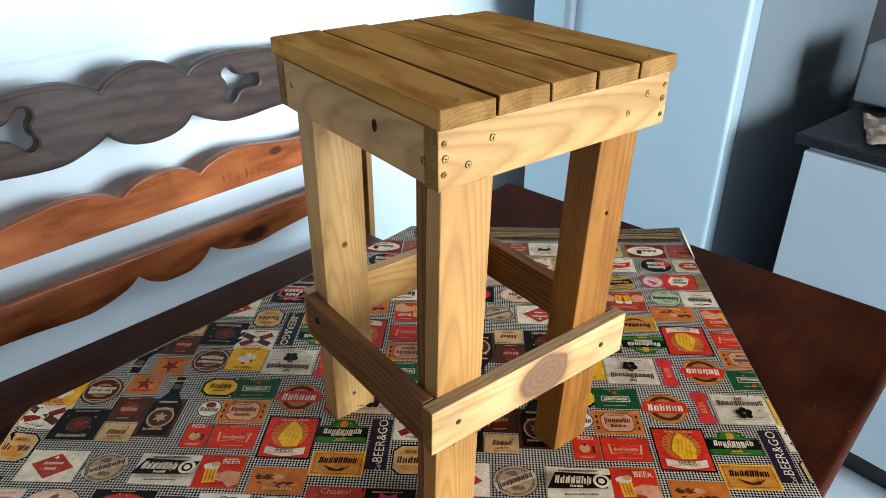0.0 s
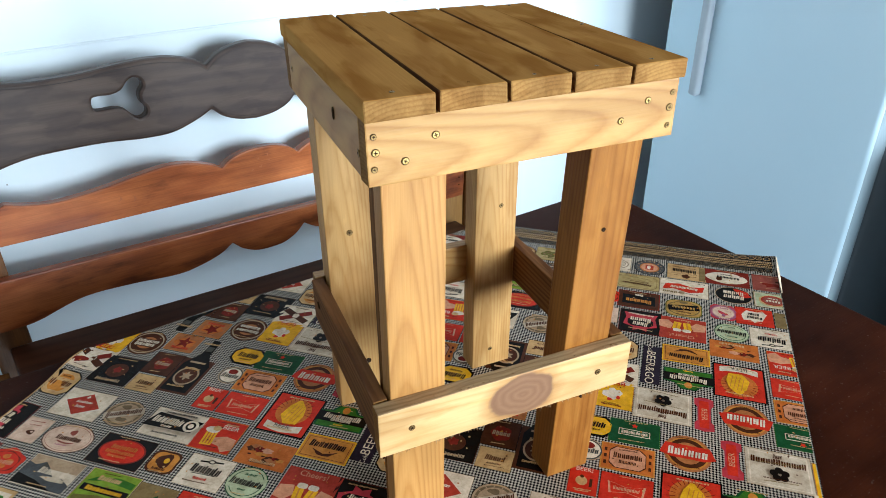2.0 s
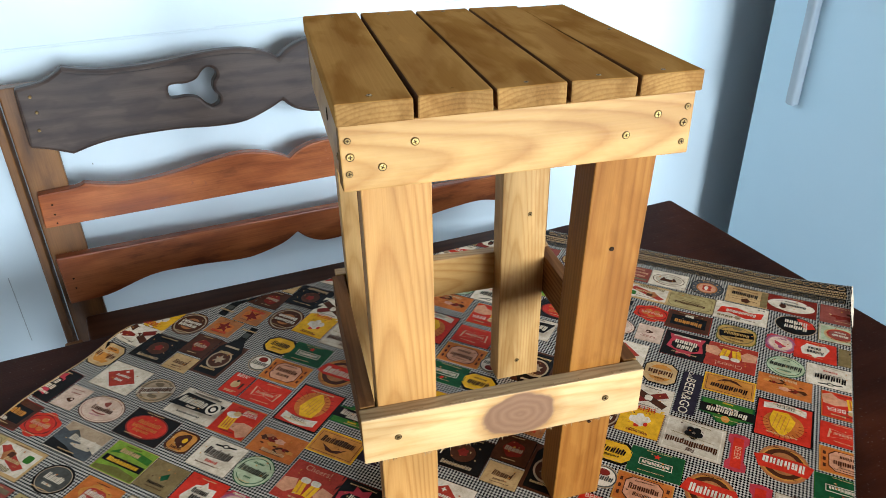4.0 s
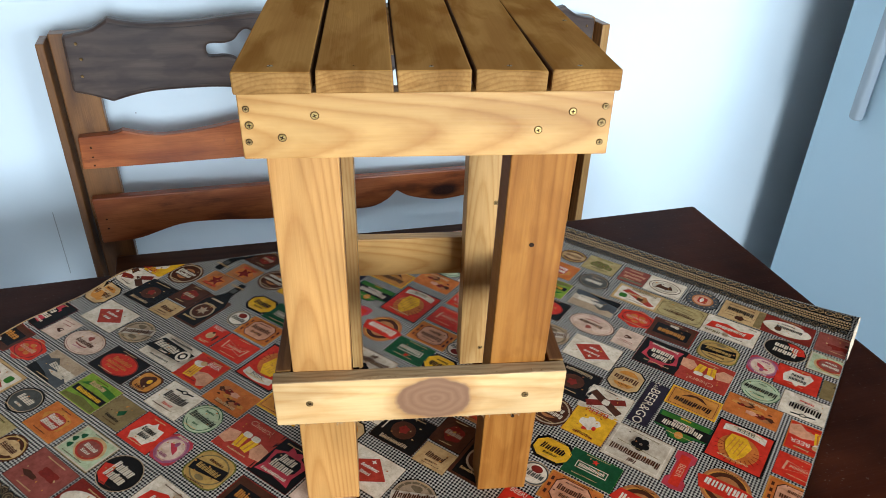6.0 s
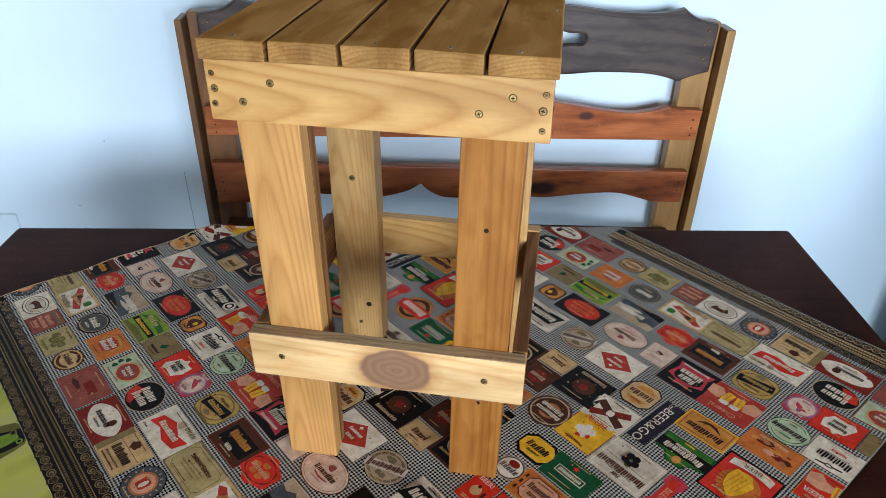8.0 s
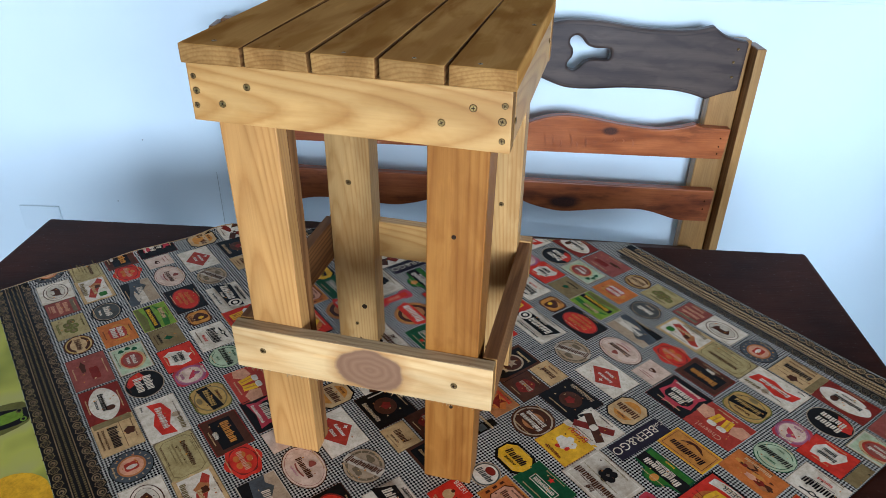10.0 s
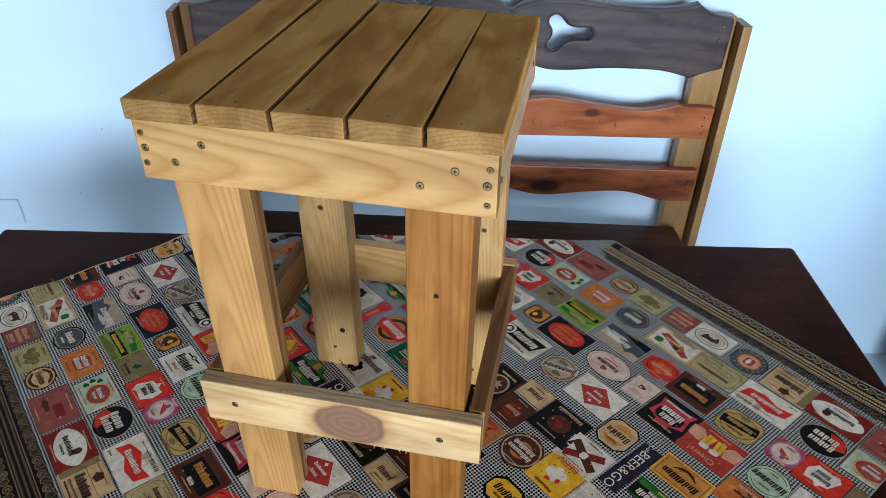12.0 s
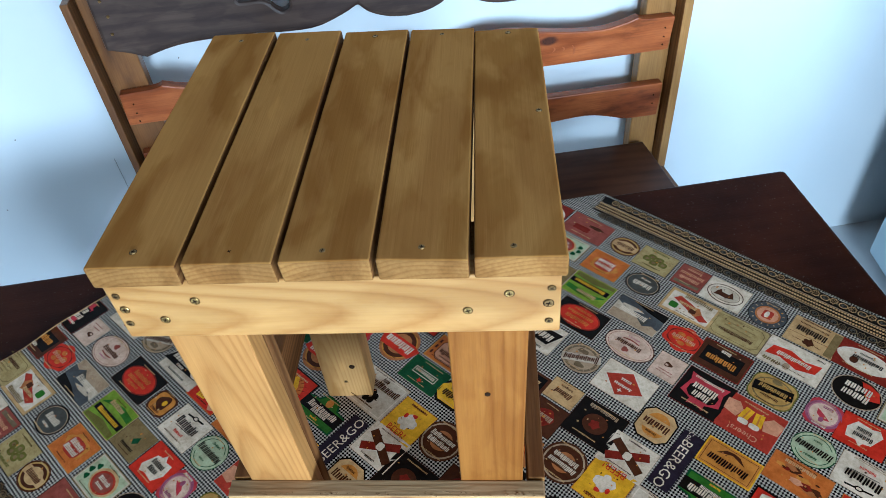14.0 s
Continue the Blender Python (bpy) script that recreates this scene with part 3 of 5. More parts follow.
# old cuts in the middle slat
for x, z, long, turn in ((0.147, 0.003, 0.030, -8), (0.166, 0.006, 0.026, -12), (0.187, -0.003, 0.024, 4), (0.211, 0.004, 0.034, -8), (0.226, -0.006, 0.020, -8), (0.246, 0.002, 0.034, -8), (0.316, 0.011, 0.014, 9), (0.338, 0.009, 0.012, -10),
                         (0.362, 0.003, 0.024, -6), (-0.312, 0.020, 0.012, 15), (-0.285, 0.014, 0.014, 5), (-0.010, 0.043, 0.007, 40), (0.012, 0.045, 0.010, -25), (0.016, 0.036, 0.007, 60), (-0.004, 0.024, 0.009, 75), (-0.026, 0.018, 0.006, 20)):
    gouge = bmesh.new()
    bow = [(0.0045 * math.sin(math.pi * k / 6), long * (k / 6 - 0.5), 0.0021 * math.sin(math.pi * (k + 0.4) / 6.8)) for k in range(7)]
    pairs = [[gouge.verts.new((a - c, 0.0, b)), gouge.verts.new((a + c, 0.0, b))] for a, b, c in bow]
    for p, q in zip(pairs, pairs[1:]):
        gouge.faces.new((p[0], p[1], q[1], q[0]))
    bmesh.ops.solidify(gouge, geom=gouge.faces[:], thickness=0.0012)
    part("cut_mark", gouge, MARK, middle_slat, Matrix.Translation((x, -0.0005, z)) @ pose(0, 0, 0, 0, turn))
for side in (-1, 1):
    # the post behind the slats and the side board that covers their ends
    post = box((0.55 + 0.25, 0.034, 0.070), 0.003, 2)
    upright = Matrix(((0, 0, side, 0), (0, 1, 0, 0), (1, 0, 0, 0), (0, 0, 0, 1)))
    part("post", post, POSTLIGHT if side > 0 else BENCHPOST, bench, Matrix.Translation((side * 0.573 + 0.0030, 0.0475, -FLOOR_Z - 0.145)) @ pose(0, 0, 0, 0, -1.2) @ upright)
    side_board = box((-FLOOR_Z + 0.245, 0.068, 0.015 if side < 0 else 0.022), 0.003, 2)
    side_board.normal_update()
    # the right board is pale in front only; its other faces are coloured as shaded
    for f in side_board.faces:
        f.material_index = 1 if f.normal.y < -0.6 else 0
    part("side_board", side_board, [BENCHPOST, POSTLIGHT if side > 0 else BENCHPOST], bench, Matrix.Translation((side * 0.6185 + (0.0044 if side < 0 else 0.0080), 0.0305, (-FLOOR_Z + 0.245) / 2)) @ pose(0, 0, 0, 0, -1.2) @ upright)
    part("seat_arm", box((0.036, 0.36, 0.07), 0.004, 2, at=(side * 0.607, -0.20, -FLOOR_Z - 0.345 - side * 0.033)), BENCHPOST, bench)
    part("front_leg", box((0.05, 0.06, -FLOOR_Z - 0.385), 0.004, 2, at=(side * 0.60, -0.35, (-FLOOR_Z - 0.385) / 2)), BENCHPOST, bench)
    for k, z in enumerate((0.242, 0.212, 0.178)):
        nail = disc(0.0035, 0.003, 12, 0.4)
        part("screw_head", nail, STEEL, bench, Matrix.Translation((side * (0.562 - 0.004 * (k % 2)), -0.001, z - FLOOR_Z)) @ pose(0, 0, 0, 90))
    for z in (0.025, 0.004, -0.015, -0.145, -0.168):
        part("screw_head", disc(0.0022, 0.003, 10, 0.4), HOLE, bench, Matrix.Translation((side * 0.576, 0.0055, z - FLOOR_Z)) @ pose(0, 0, 0, 90))
part("seat", box((1.15, 0.40, 0.032), 0.005, 3, at=(0, -0.185, -0.016)), SEATWOOD, bench, Matrix.Translation((0, 0, -FLOOR_Z - 0.264)) @ pose(0, 0, 0, 0, 1.9), "brown wooden bench seat")

# ---- the fridge ----
fridge = new("refrigerator")
fridge.matrix_world = pose(1.175, 0.88, FLOOR_Z, rz=2.4)
tagged(fridge, "tall white enamelled refrigerator with a grey vertical handle", "refrigerator")
part("body", box((0.76, 0.70, 1.62), 0.018, 4, at=(0.44, 0, 0.84)), FRIDGESIDE, fridge, smooth=True)


def fridge_leaf(name, tall, z, label):
    """A door leaf: white enamel in front, greyed round its edge to hold back the light there."""
    leaf = box((0.055, 0.71, tall), 0.015, 5, at=(0.028, 0, z))
    leaf.normal_update()
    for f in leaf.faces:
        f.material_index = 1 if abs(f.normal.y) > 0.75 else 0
    return part(name, leaf, [ENAMEL, DOOREDGE], fridge, None, label, True)


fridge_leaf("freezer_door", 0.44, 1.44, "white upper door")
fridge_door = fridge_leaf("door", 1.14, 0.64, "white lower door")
part("handle", box((0.026, 0.030, 0.46), 0.008, 3, at=(-0.014, 0.19, 1.06)), GREYPLASTIC, fridge_door, None, "grey plastic handle", True)
for fy in (-0.3, 0.3):
    part("foot", box((0.05, 0.05, 0.03), 0.005, 2, at=(0.12, fy, 0.015)), BLACKPL, fridge)

# ---- the kitchen counter ----
counter_m = pose(1.20, 0.335, FLOOR_Z, rz=2)
cabinet = new("base_cabinet")
cabinet.matrix_world = counter_m
tagged(cabinet, "white laminate base cabinet beside the refrigerator", "cabinet")
part("body", box((0.80, 1.6, 0.76), 0.003, 2, at=(0.415, -0.81, 0.475)), CABINET, cabinet)
part("plinth", box((0.50, 1.58, 0.095), 0.002, 1, at=(0.31, -0.81, 0.0475)), BLACKPL, cabinet, None, "dark recessed plinth")
for k in range(3):
    part("door", box((0.018, 0.525, 0.74), 0.003, 2, at=(0.006, -0.27 - k * 0.535, 0.475)), CABINET, cabinet)
worktop = finish("worktop", box((0.845, 1.64, 0.026), 0.004, 2, at=(0.4175, -0.80, 0.8685)), GRANITE, m=counter_m)
tagged(worktop, "black polished granite worktop on the white cabinet", "worktop")
random.seed(11)
rag = bmesh.new()
bmesh.ops.create_grid(rag, x_segments=30, y_segments=24, size=0.5)
for v in rag.verts:
    x, y = v.co.x, v.co.y
    v.co = Vector((x * 0.22, y * 0.26, 0.008 + 0.010 * (0.5 + noise.noise((x * 4, y * 7, 1))) + 0.008 * noise.noise((x * 11, y * 13, 4))))
bmesh.ops.solidify(rag, geom=rag.faces[:], thickness=0.004)
cloth_rag = finish("dish_cloth", rag, RAG, m=counter_m @ pose(0.17, -0.20, 0.885, 0, 0, 25), smooth=True)
tagged(cloth_rag, "crumpled beige dish cloth on the black worktop", "cloth")
oven = new("toaster_oven")
oven.matrix_world = counter_m @ pose(0.440, -0.168, 0.886, rz=1)
tagged(oven, "pale grey toaster oven with a black glass door on the worktop", "toaster oven")
part("body", box((0.28, 0.40, 0.15), 0.010, 3, at=(0, 0, 0.085)), GREYPLASTIC, oven, smooth=True)
part("door_glass", box((0.008, 0.25, 0.105), 0.003, 2, at=(-0.142, -0.06, 0.085)), BLACKPL, oven, None, "black glass door")
part("handle", box((0.014, 0.20, 0.012), 0.004, 2, at=(-0.152, -0.06, 0.128)), GREYPLASTIC, oven, None, "grey plastic handle")
for sx in (-0.11, 0.11):
    for sy in (-0.16, 0.16):
        part("foot", box((0.03, 0.03, 0.012), 0.003, 1, at=(sx, sy, 0.006)), BLACKPL, oven)

# ---- floor tiles ----
TILE_S = 0.445
tile_me = None
for i in range(-8, 5):
    for j in range(-8, 4):
        x, y = 0.245 + (i - 1) * TILE_S + TILE_S * 2, 0.0 + j * TILE_S
        if not (-2.55 < x < 2.0 and -3.6 < y < 1.6):
            continue
        if tile_me is None:
            ob = finish("tile", box((TILE_S - 0.004, TILE_S - 0.004, 0.008), 0.0015, 1), TILE)
            tile_me = ob.data
        else:
            ob = new("tile", tile_me)
        ob.parent = floor_base
        ob.matrix_local = pose(x, y, FLOOR_Z - 0.005, rz=0)

# ---- the tablecloth ----
CA = radians(-40)
CLOTH_Z = 0.0012
CU = Vector((math.cos(CA), math.sin(CA)))
CV = Vector((-math.sin(CA), math.cos(CA)))
CLOTH_O = CU * -0.028 + CV * 0.1863  # the middle, about which the print is turned half round
U0, U1, V0, V1 = -0.640, 0.361, -0.66, 0.4865
PERIOD = 0.4986
T_IN = table_m.inverted()


def lay(u, v, h):
    """A point of the cloth, h above it, as it lies on the table and hangs over its edges."""
    p = CLOTH_O + CU * u + CV * v
    q = T_IN @ Vector((p.x, p.y, 0))
    z = CLOTH_Z + h
    corner = max(0.0, min(1.0, (u - 0.20) / 0.17)) * max(0.0, min(1.0, (v - 0.33) / 0.16))
    z += 0.009 * corner * corner + 0.0012 * (0.5 + noise.noise((u * 6, v * 6, 2.0)))
    edge = max(0.0, 1 - (u - U0) / 0.03)
    z += edge * edge * 0.006 * (0.5 + noise.noise((v * 14, 3.0, 1.0)))
    for over, side in ((q.y, 0), (-TW - q.y, 1), (-TL - q.x, 2)):
        if over > 0:
            drop = min(over, 0.25)
            z -= drop
            if side == 0:
                q.y = 0.003 + h
            elif side == 1:
                q.y = -TW - 0.003 - h
            else:
                q.x = -TL - 0.003 - h
    w = table_m @ Vector((q.x, q.y, 0))
    return Vector((w.x, w.y, z))


def vinyl(name, colour, rough=0.27):
    """Printed vinyl: the ink is uneven at the scale of a few millimetres, and a little faded in places."""
    mat, nt, b = nodes_of(name, rough)
    b.inputs["Specular IOR Level"].default_value = 0.04
    co = object_coords(nt, False)
    n1 = add(nt, "TexNoise", Scale=230.0, Detail=4.0, Roughness=0.7)
    n2 = add(nt, "TexNoise", Scale=55.0, Detail=4.0, Roughness=0.65)
    n3 = add(nt, "TexNoise", Scale=600.0, Detail=1.0)
    for n in (n1, n2, n3):
        nt.links.new(co, n.inputs["Vector"])
    col = mix(nt, 1.0, colour, ramp(nt, n1.outputs["Fac"], (0.32, (0.78, 0.75, 0.72)), (0.56, (1.0, 1.0, 1.0))), "MULTIPLY")
    col = mix(nt, 1.0, col, ramp(nt, n2.outputs["Fac"], (0.36, (0.78, 0.74, 0.70)), (0.60, (1.0, 1.0, 1.0))), "MULTIPLY")
    nt.links.new(col, b.inputs["Base Color"])
    bump(nt, b, n3.outputs["Fac"], 0.12, 0.0004)
    return mat


INK = {k: vinyl("print_" + n, c) for k, n, c in (
    ("W", "white", (0.72, 0.57, 0.41)), ("C", "cream", (0.567, 0.336, 0.136)), ("R", "red", (0.567, 0.0281, 0.0121)), ("D", "dark_red", (0.193, 0.0172, 0.00909)),
    ("K", "black", (0.00793, 0.00508, 0.00353)), ("N", "brown", (0.0703, 0.0203, 0.00756)), ("O", "orange", (0.54, 0.138, 0.022)), ("Y", "yellow", (0.78, 0.391, 0.0101)),
    ("A", "amber", (0.567, 0.211, 0.0302)), ("G", "green", (0.0397, 0.133, 0.0126)), ("E", "emerald", (0.0137, 0.0664, 0.0202)), ("V", "olive", (0.216, 0.14, 0.0504)),
    ("S", "slate", (0.0737, 0.0664, 0.0529)), ("P", "pink", (0.624, 0.273, 0.141)), ("M", "magenta", (0.454, 0.0391, 0.0504)), ("L", "light_grey", (0.408, 0.273, 0.161)),
    ("T", "tan", (0.408, 0.14, 0.0403)), ("H", "dark_taupe", (0.174, 0.115, 0.0594)), ("U", "taupe", (0.23, 0.14, 0.0634)), ("I", "lime", (0.191, 0.275, 0.0198)),
    ("B", "slate_blue", (0.072, 0.071, 0.070)), ("Z", "silver", (0.58, 0.455, 0.324)), ("Q", "purple", (0.30, 0.085, 0.135)), ("J", "old_gold", (0.487, 0.275, 0.0675)),
    ("X", "moss", (0.145, 0.125, 0.0234)), ("F", "brick_red", (0.383, 0.038, 0.0198)),
    ("a", "pale_pink", (0.66, 0.44, 0.31)), ("b", "mint", (0.44, 0.46, 0.27)), ("d", "faded_red", (0.27, 0.062, 0.040)), ("e", "khaki", (0.42, 0.30, 0.115)), ("f", "dark_violet", (0.022, 0.014, 0.022)), ("g", "rose", (0.46, 0.17, 0.20)))}


def check_cloth():
    """The fine black and white check between the badges."""
    mat, nt, b = nodes_of("houndstooth_print", 0.27)
    b.inputs["Specular IOR Level"].default_value = 0.04
    co = object_coords(nt, False)
    ck = add(nt, "TexChecker", Scale=1 / 0.0027)
    turn = add(nt, "Mapping")
    turn.inputs["Rotation"].default_value = (0, 0, radians(45))
    nt.links.new(co, turn.inputs[0])
    ck.inputs["Color1"].default_value, ck.inputs["Color2"].default_value = (0.455, 0.385, 0.31, 1), (0.003, 0.0028, 0.0028, 1)
    nt.links.new(turn.outputs[0], ck.inputs["Vector"])
    n = add(nt, "TexNoise", Scale=7.0, Detail=3.0)
    nt.links.new(co, n.inputs["Vector"])
    worn = ramp(nt, n.outputs["Fac"], (0.35, (0.8, 0.8, 0.8)), (0.65, (1, 1, 1)))
    nt.links.new(mix(nt, 1.0, ck.outputs["Color"], worn, "MULTIPLY"), b.inputs["Base Color"])
    fine = add(nt, "TexNoise", Scale=700.0, Detail=1.0)
    nt.links.new(co, fine.inputs["Vector"])
    bump(nt, b, fine.outputs["Fac"], 0.15, 0.0004)
    return mat


def meadow_print():
    """The blurred green and yellow picture outside the border."""
    mat, nt, b = nodes_of("green_field_print", 0.36)
    co = object_coords(nt, False)
    b.inputs["Specular IOR Level"].default_value = 0.05
    n = add(nt, "TexNoise", Scale=8.0, Detail=2.5)
    nt.links.new(co, n.inputs["Vector"])
    col = ramp(nt, n.outputs["Fac"], (0.30, (0.07, 0.075, 0.015)), (0.38, (0.22, 0.22, 0.03)), (0.50, (0.44, 0.39, 0.06)), (0.60, (0.40, 0.34, 0.12)), (0.72, (0.52, 0.31, 0.02)))
    nt.links.new(col, b.inputs["Base Color"])
    return mat


CHECK, MEADOW = check_cloth(), meadow_print()
cloth_frame = Matrix.Translation((CLOTH_O.x, CLOTH_O.y, 0)) @ Matrix.Rotation(CA, 4, "Z")
cloth_inverse = cloth_frame.inverted()
bm = bmesh.new()
us = [U0 + (U1 - U0) * i / 120 for i in range(121)]
vs = sorted([V0 + (V1 - V0) * j / 120 for j in range(121)] + [-0.428, -0.479])
grid = [[bm.verts.new(cloth_inverse @ lay(u, v, 0)) for v in vs] for u in us]
for i in range(len(us) - 1):
    for j in range(len(vs) - 1):
        f = bm.faces.new((grid[i][j], grid[i + 1][j], grid[i + 1][j + 1], grid[i][j + 1]))
        f.material_index = 1 if vs[j] < -0.4791 else 0
tablecloth = finish("tablecloth", bm, [CHECK, MEADOW], m=cloth_frame, smooth=True)
tagged(tablecloth, "vinyl tablecloth printed with many colourful beer label badges", "tablecloth")


class Print:
    """One flat printed badge: layers of flat shapes in inks, each a hair above the one below."""

    def __init__(self):
        self.layers = []

    def shape(self, ink, loop):
        self.layers.append((ink, loop))

    def rect(self, ink, w, h, x=0, y=0, turn=0, cut=0.0):
        a, b = w / 2, h / 2
        if cut:
            loop = [(-a + cut, -b), (a - cut, -b), (a, -b + cut), (a, b - cut), (a - cut, b), (-a + cut, b), (-a, b - cut), (-a, -b + cut)]
        else:
            loop = [(-a, -b), (a, -b), (a, b), (-a, b)]
        c, s = math.cos(turn), math.sin(turn)
        self.shape(ink, [(x + c * p - s * q, y + s * p + c * q) for p, q in loop])

    def oval(self, ink, w, h, x=0, y=0, n=28, lobes=0, deep=0.0):
        loop = []
        for k in range(n):
            t = 2 * math.pi * k / n
            r = 1 - deep * (0.5 + 0.5 * math.cos(lobes * t)) if lobes else 1
            loop.append((x + w / 2 * r * math.cos(t), y + h / 2 * r * math.sin(t)))
        self.shape(ink, loop)

    def bars(self, ink, w, h, x=0, y=0, count=6, rng=random):
        """A line of strokes as long and high as a word."""
        step, lean = w / count, rng.uniform(-0.2, 0.0)
        for k in range(count):
            for side in (-1, 1):
                tall = h * (1.0 if k == 0 else rng.choice((0.74, 0.80, 0.80, 0.96)))
                self.rect(ink, step * rng.uniform(0.27, 0.36), tall, x - w / 2 + step * (k + 0.5 + 0.22 * side), y - (h - tall) / 2, lean)


def banner(p, ink, w, h, x, y, sag=0.2):
    n = 10
    top = [(x - w / 2 + w * k / n, y + h / 2 - sag * h * math.sin(math.pi * k / n)) for k in range(n + 1)]
    low = [(x - w / 2 + w * k / n, y - h / 2 - sag * h * math.sin(math.pi * k / n)) for k in range(n + 1)]
    p.shape(ink, low + top[::-1])


def star(p, ink, r, x, y, points=5, inner=0.45):
    p.shape(ink, [(x + r * (1 if k % 2 == 0 else inner) * math.sin(math.pi * k / points), y + r * (1 if k % 2 == 0 else inner) * math.cos(math.pi * k / points)) for k in range(2 * points)])


def framed(p, ground, edge, w, h, rim=0.0018, cut=0.0):
    p.rect(edge, w, h, cut=cut)
    p.rect(ground, w - 2 * rim, h - 2 * rim, cut=cut)


def word_lines(p, ink, w, h, rng, rows):
    """Lines of strokes: for each its width and height in parts of the badge, and its place above the middle."""
    for rw, rh, ry in rows:
        p.bars(ink, w * rw, h * rh, 0, h * ry, max(4, int(w * rw / max(h * rh, 0.0022) * 1.9)), rng)


def badge_print(name, w, h, rng):
    """The layers of a badge by its name: ground, rim, figure, and words as strokes."""
    p = Print()
    lines = lambda ink, *rows: word_lines(p, ink, w, h, rng, rows)
    if name == "prayer":
        framed(p, "R", "K", w, h, 0.0022)
        p.oval("O", w * 0.7, h * 0.66, 0, h * 0.08)
        for k in range(14):
            a = math.pi * (k / 13) * 1.1 - 0.15
            p.rect("D", w * 0.15, h * 0.012, w * 0.33 * math.cos(a), h * (0.08 + 0.32 * math.sin(a)), math.atan2(h * math.sin(a), w * math.cos(a)))
        p.shape("Y", [(-w * 0.06, -h * 0.24), (w * 0.2, -h * 0.22), (w * 0.25, h * 0.0), (w * 0.2, h * 0.2), (w * 0.04, h * 0.37), (-w * 0.02, h * 0.36), (-w * 0.13, h * 0.2), (-w * 0.2, -h * 0.05)])
        for k in range(4):
            p.rect("A", w * 0.014, h * 0.38, w * (-0.06 + 0.07 * k), h * (0.07 - 0.02 * k), -0.18)
        banner(p, "W", w * 0.74, h * 0.16, 0, -h * 0.32, 0.35)
    elif name == "green_arch":
        p.shape("E", [(-w / 2, -h * 0.42), (w / 2, -h * 0.42), (w / 2, h * 0.2), (w * 0.28, h * 0.25), (w * 0.16, h * 0.48), (-w * 0.16, h * 0.48), (-w * 0.28, h * 0.25), (-w / 2, h * 0.2)])
        p.shape("G", [(-w * 0.46, -h * 0.38), (w * 0.46, -h * 0.38), (w * 0.46, h * 0.16), (w * 0.24, h * 0.22), (w * 0.13, h * 0.44), (-w * 0.13, h * 0.44), (-w * 0.24, h * 0.22), (-w * 0.46, h * 0.16)])
        p.oval("A", w * 0.16, h * 0.26, 0, h * 0.29, 14)
        p.rect("K", w * 1.0, h * 0.36, 0, -h * 0.02)
        lines("W", (0.76, 0.2, 0.02), (0.42, 0.11, -0.12))
        lines("Y", (0.2, 0.06, -0.3))
    elif name == "gold_label":
        framed(p, "A", "Y", w, h)
        framed(p, "A", "N", w * 0.88, h * 0.8, 0.0006)
        lines("K", (0.72, 0.26, 0.14))
        p.shape("N", [(-w * 0.26, -h * 0.08), (0, -h * 0.24), (w * 0.26, -h * 0.08), (w * 0.12, -h * 0.3), (0, -h * 0.33), (-w * 0.12, -h * 0.3)])
    elif name == "crown":
        p.oval("T", w * 0.86, h)
        p.oval("A", w * 0.76, h * 0.88)
        p.oval("N", w * 0.70, h * 0.80)
        p.oval("T", w * 0.5, h * 0.6)
        p.shape("R", [(-w * 0.5, -h * 0.08), (-w * 0.4, h * 0.22), (w * 0.4, h * 0.22), (w * 0.5, -h * 0.08), (w * 0.3, -h * 0.16), (-w * 0.3, -h * 0.16)])
        lines("W", (0.72, 0.22, 0.02))
    elif name == "gnome":
        framed(p, "Z", "L", w, h, 0.0008)
        p.rect("W", w * 0.9, h * 0.88)
        p.rect("Z", w * 0.86, h * 0.84)
        lines("N", (0.14, 0.12, 0.36), (0.84, 0.17, 0.2))
        for k in range(5):
            a = k * 1.25 + 0.4
            p.oval("K", w * 0.13, h * 0.17, w * 0.09 * math.cos(a), h * (-0.14 + 0.11 * math.sin(a)), 12)
        lines("V", (0.5, 0.035, -0.36), (0.7, 0.03, 0.08))
    elif name == "pillar":
        p.shape("M", [(-w * 0.5, -h * 0.46), (-w * 0.2, -h * 0.5), (w * 0.2, -h * 0.5), (w * 0.5, -h * 0.46), (w * 0.5, -h * 0.28), (w * 0.34, -h * 0.2), (w * 0.34, h * 0.2), (w * 0.5, h * 0.28), (w * 0.5, h * 0.46),
                      (0, h * 0.5), (-w * 0.5, h * 0.46), (-w * 0.5, h * 0.28), (-w * 0.34, h * 0.2), (-w * 0.34, -h * 0.2), (-w * 0.5, -h * 0.28)])
        p.rect("R", w * 0.5, h * 0.8)
    elif name == "emerald":
        framed(p, "E", "G", w, h, 0.0006)
        p.rect("W", w * 0.62, h * 0.26, 0, -h * 0.02)
        p.rect("E", w * 0.59, h * 0.21, 0, -h * 0.02)
        lines("W", (0.52, 0.13, -0.02))
        star(p, "R", h * 0.11, 0, h * 0.26)
    elif name == "oldtime":
        framed(p, "O", "A", w, h)
        for s in (-1, 1):
            for k in (-1, 0, 1):
                p.rect("N", w * 0.05, h * 0.13, s * w * 0.41, h * 0.24 * k)
        p.rect("N", w * 0.68, h * 0.8, cut=0.007)
        p.rect("P", w * 0.65, h * 0.75, cut=0.007)
        lines("N", (0.54, 0.2, 0.08), (0.32, 0.13, -0.16), (0.34, 0.06, 0.27))
    elif name == "bowtie":
        framed(p, "R", "D", w, h, 0.0006)
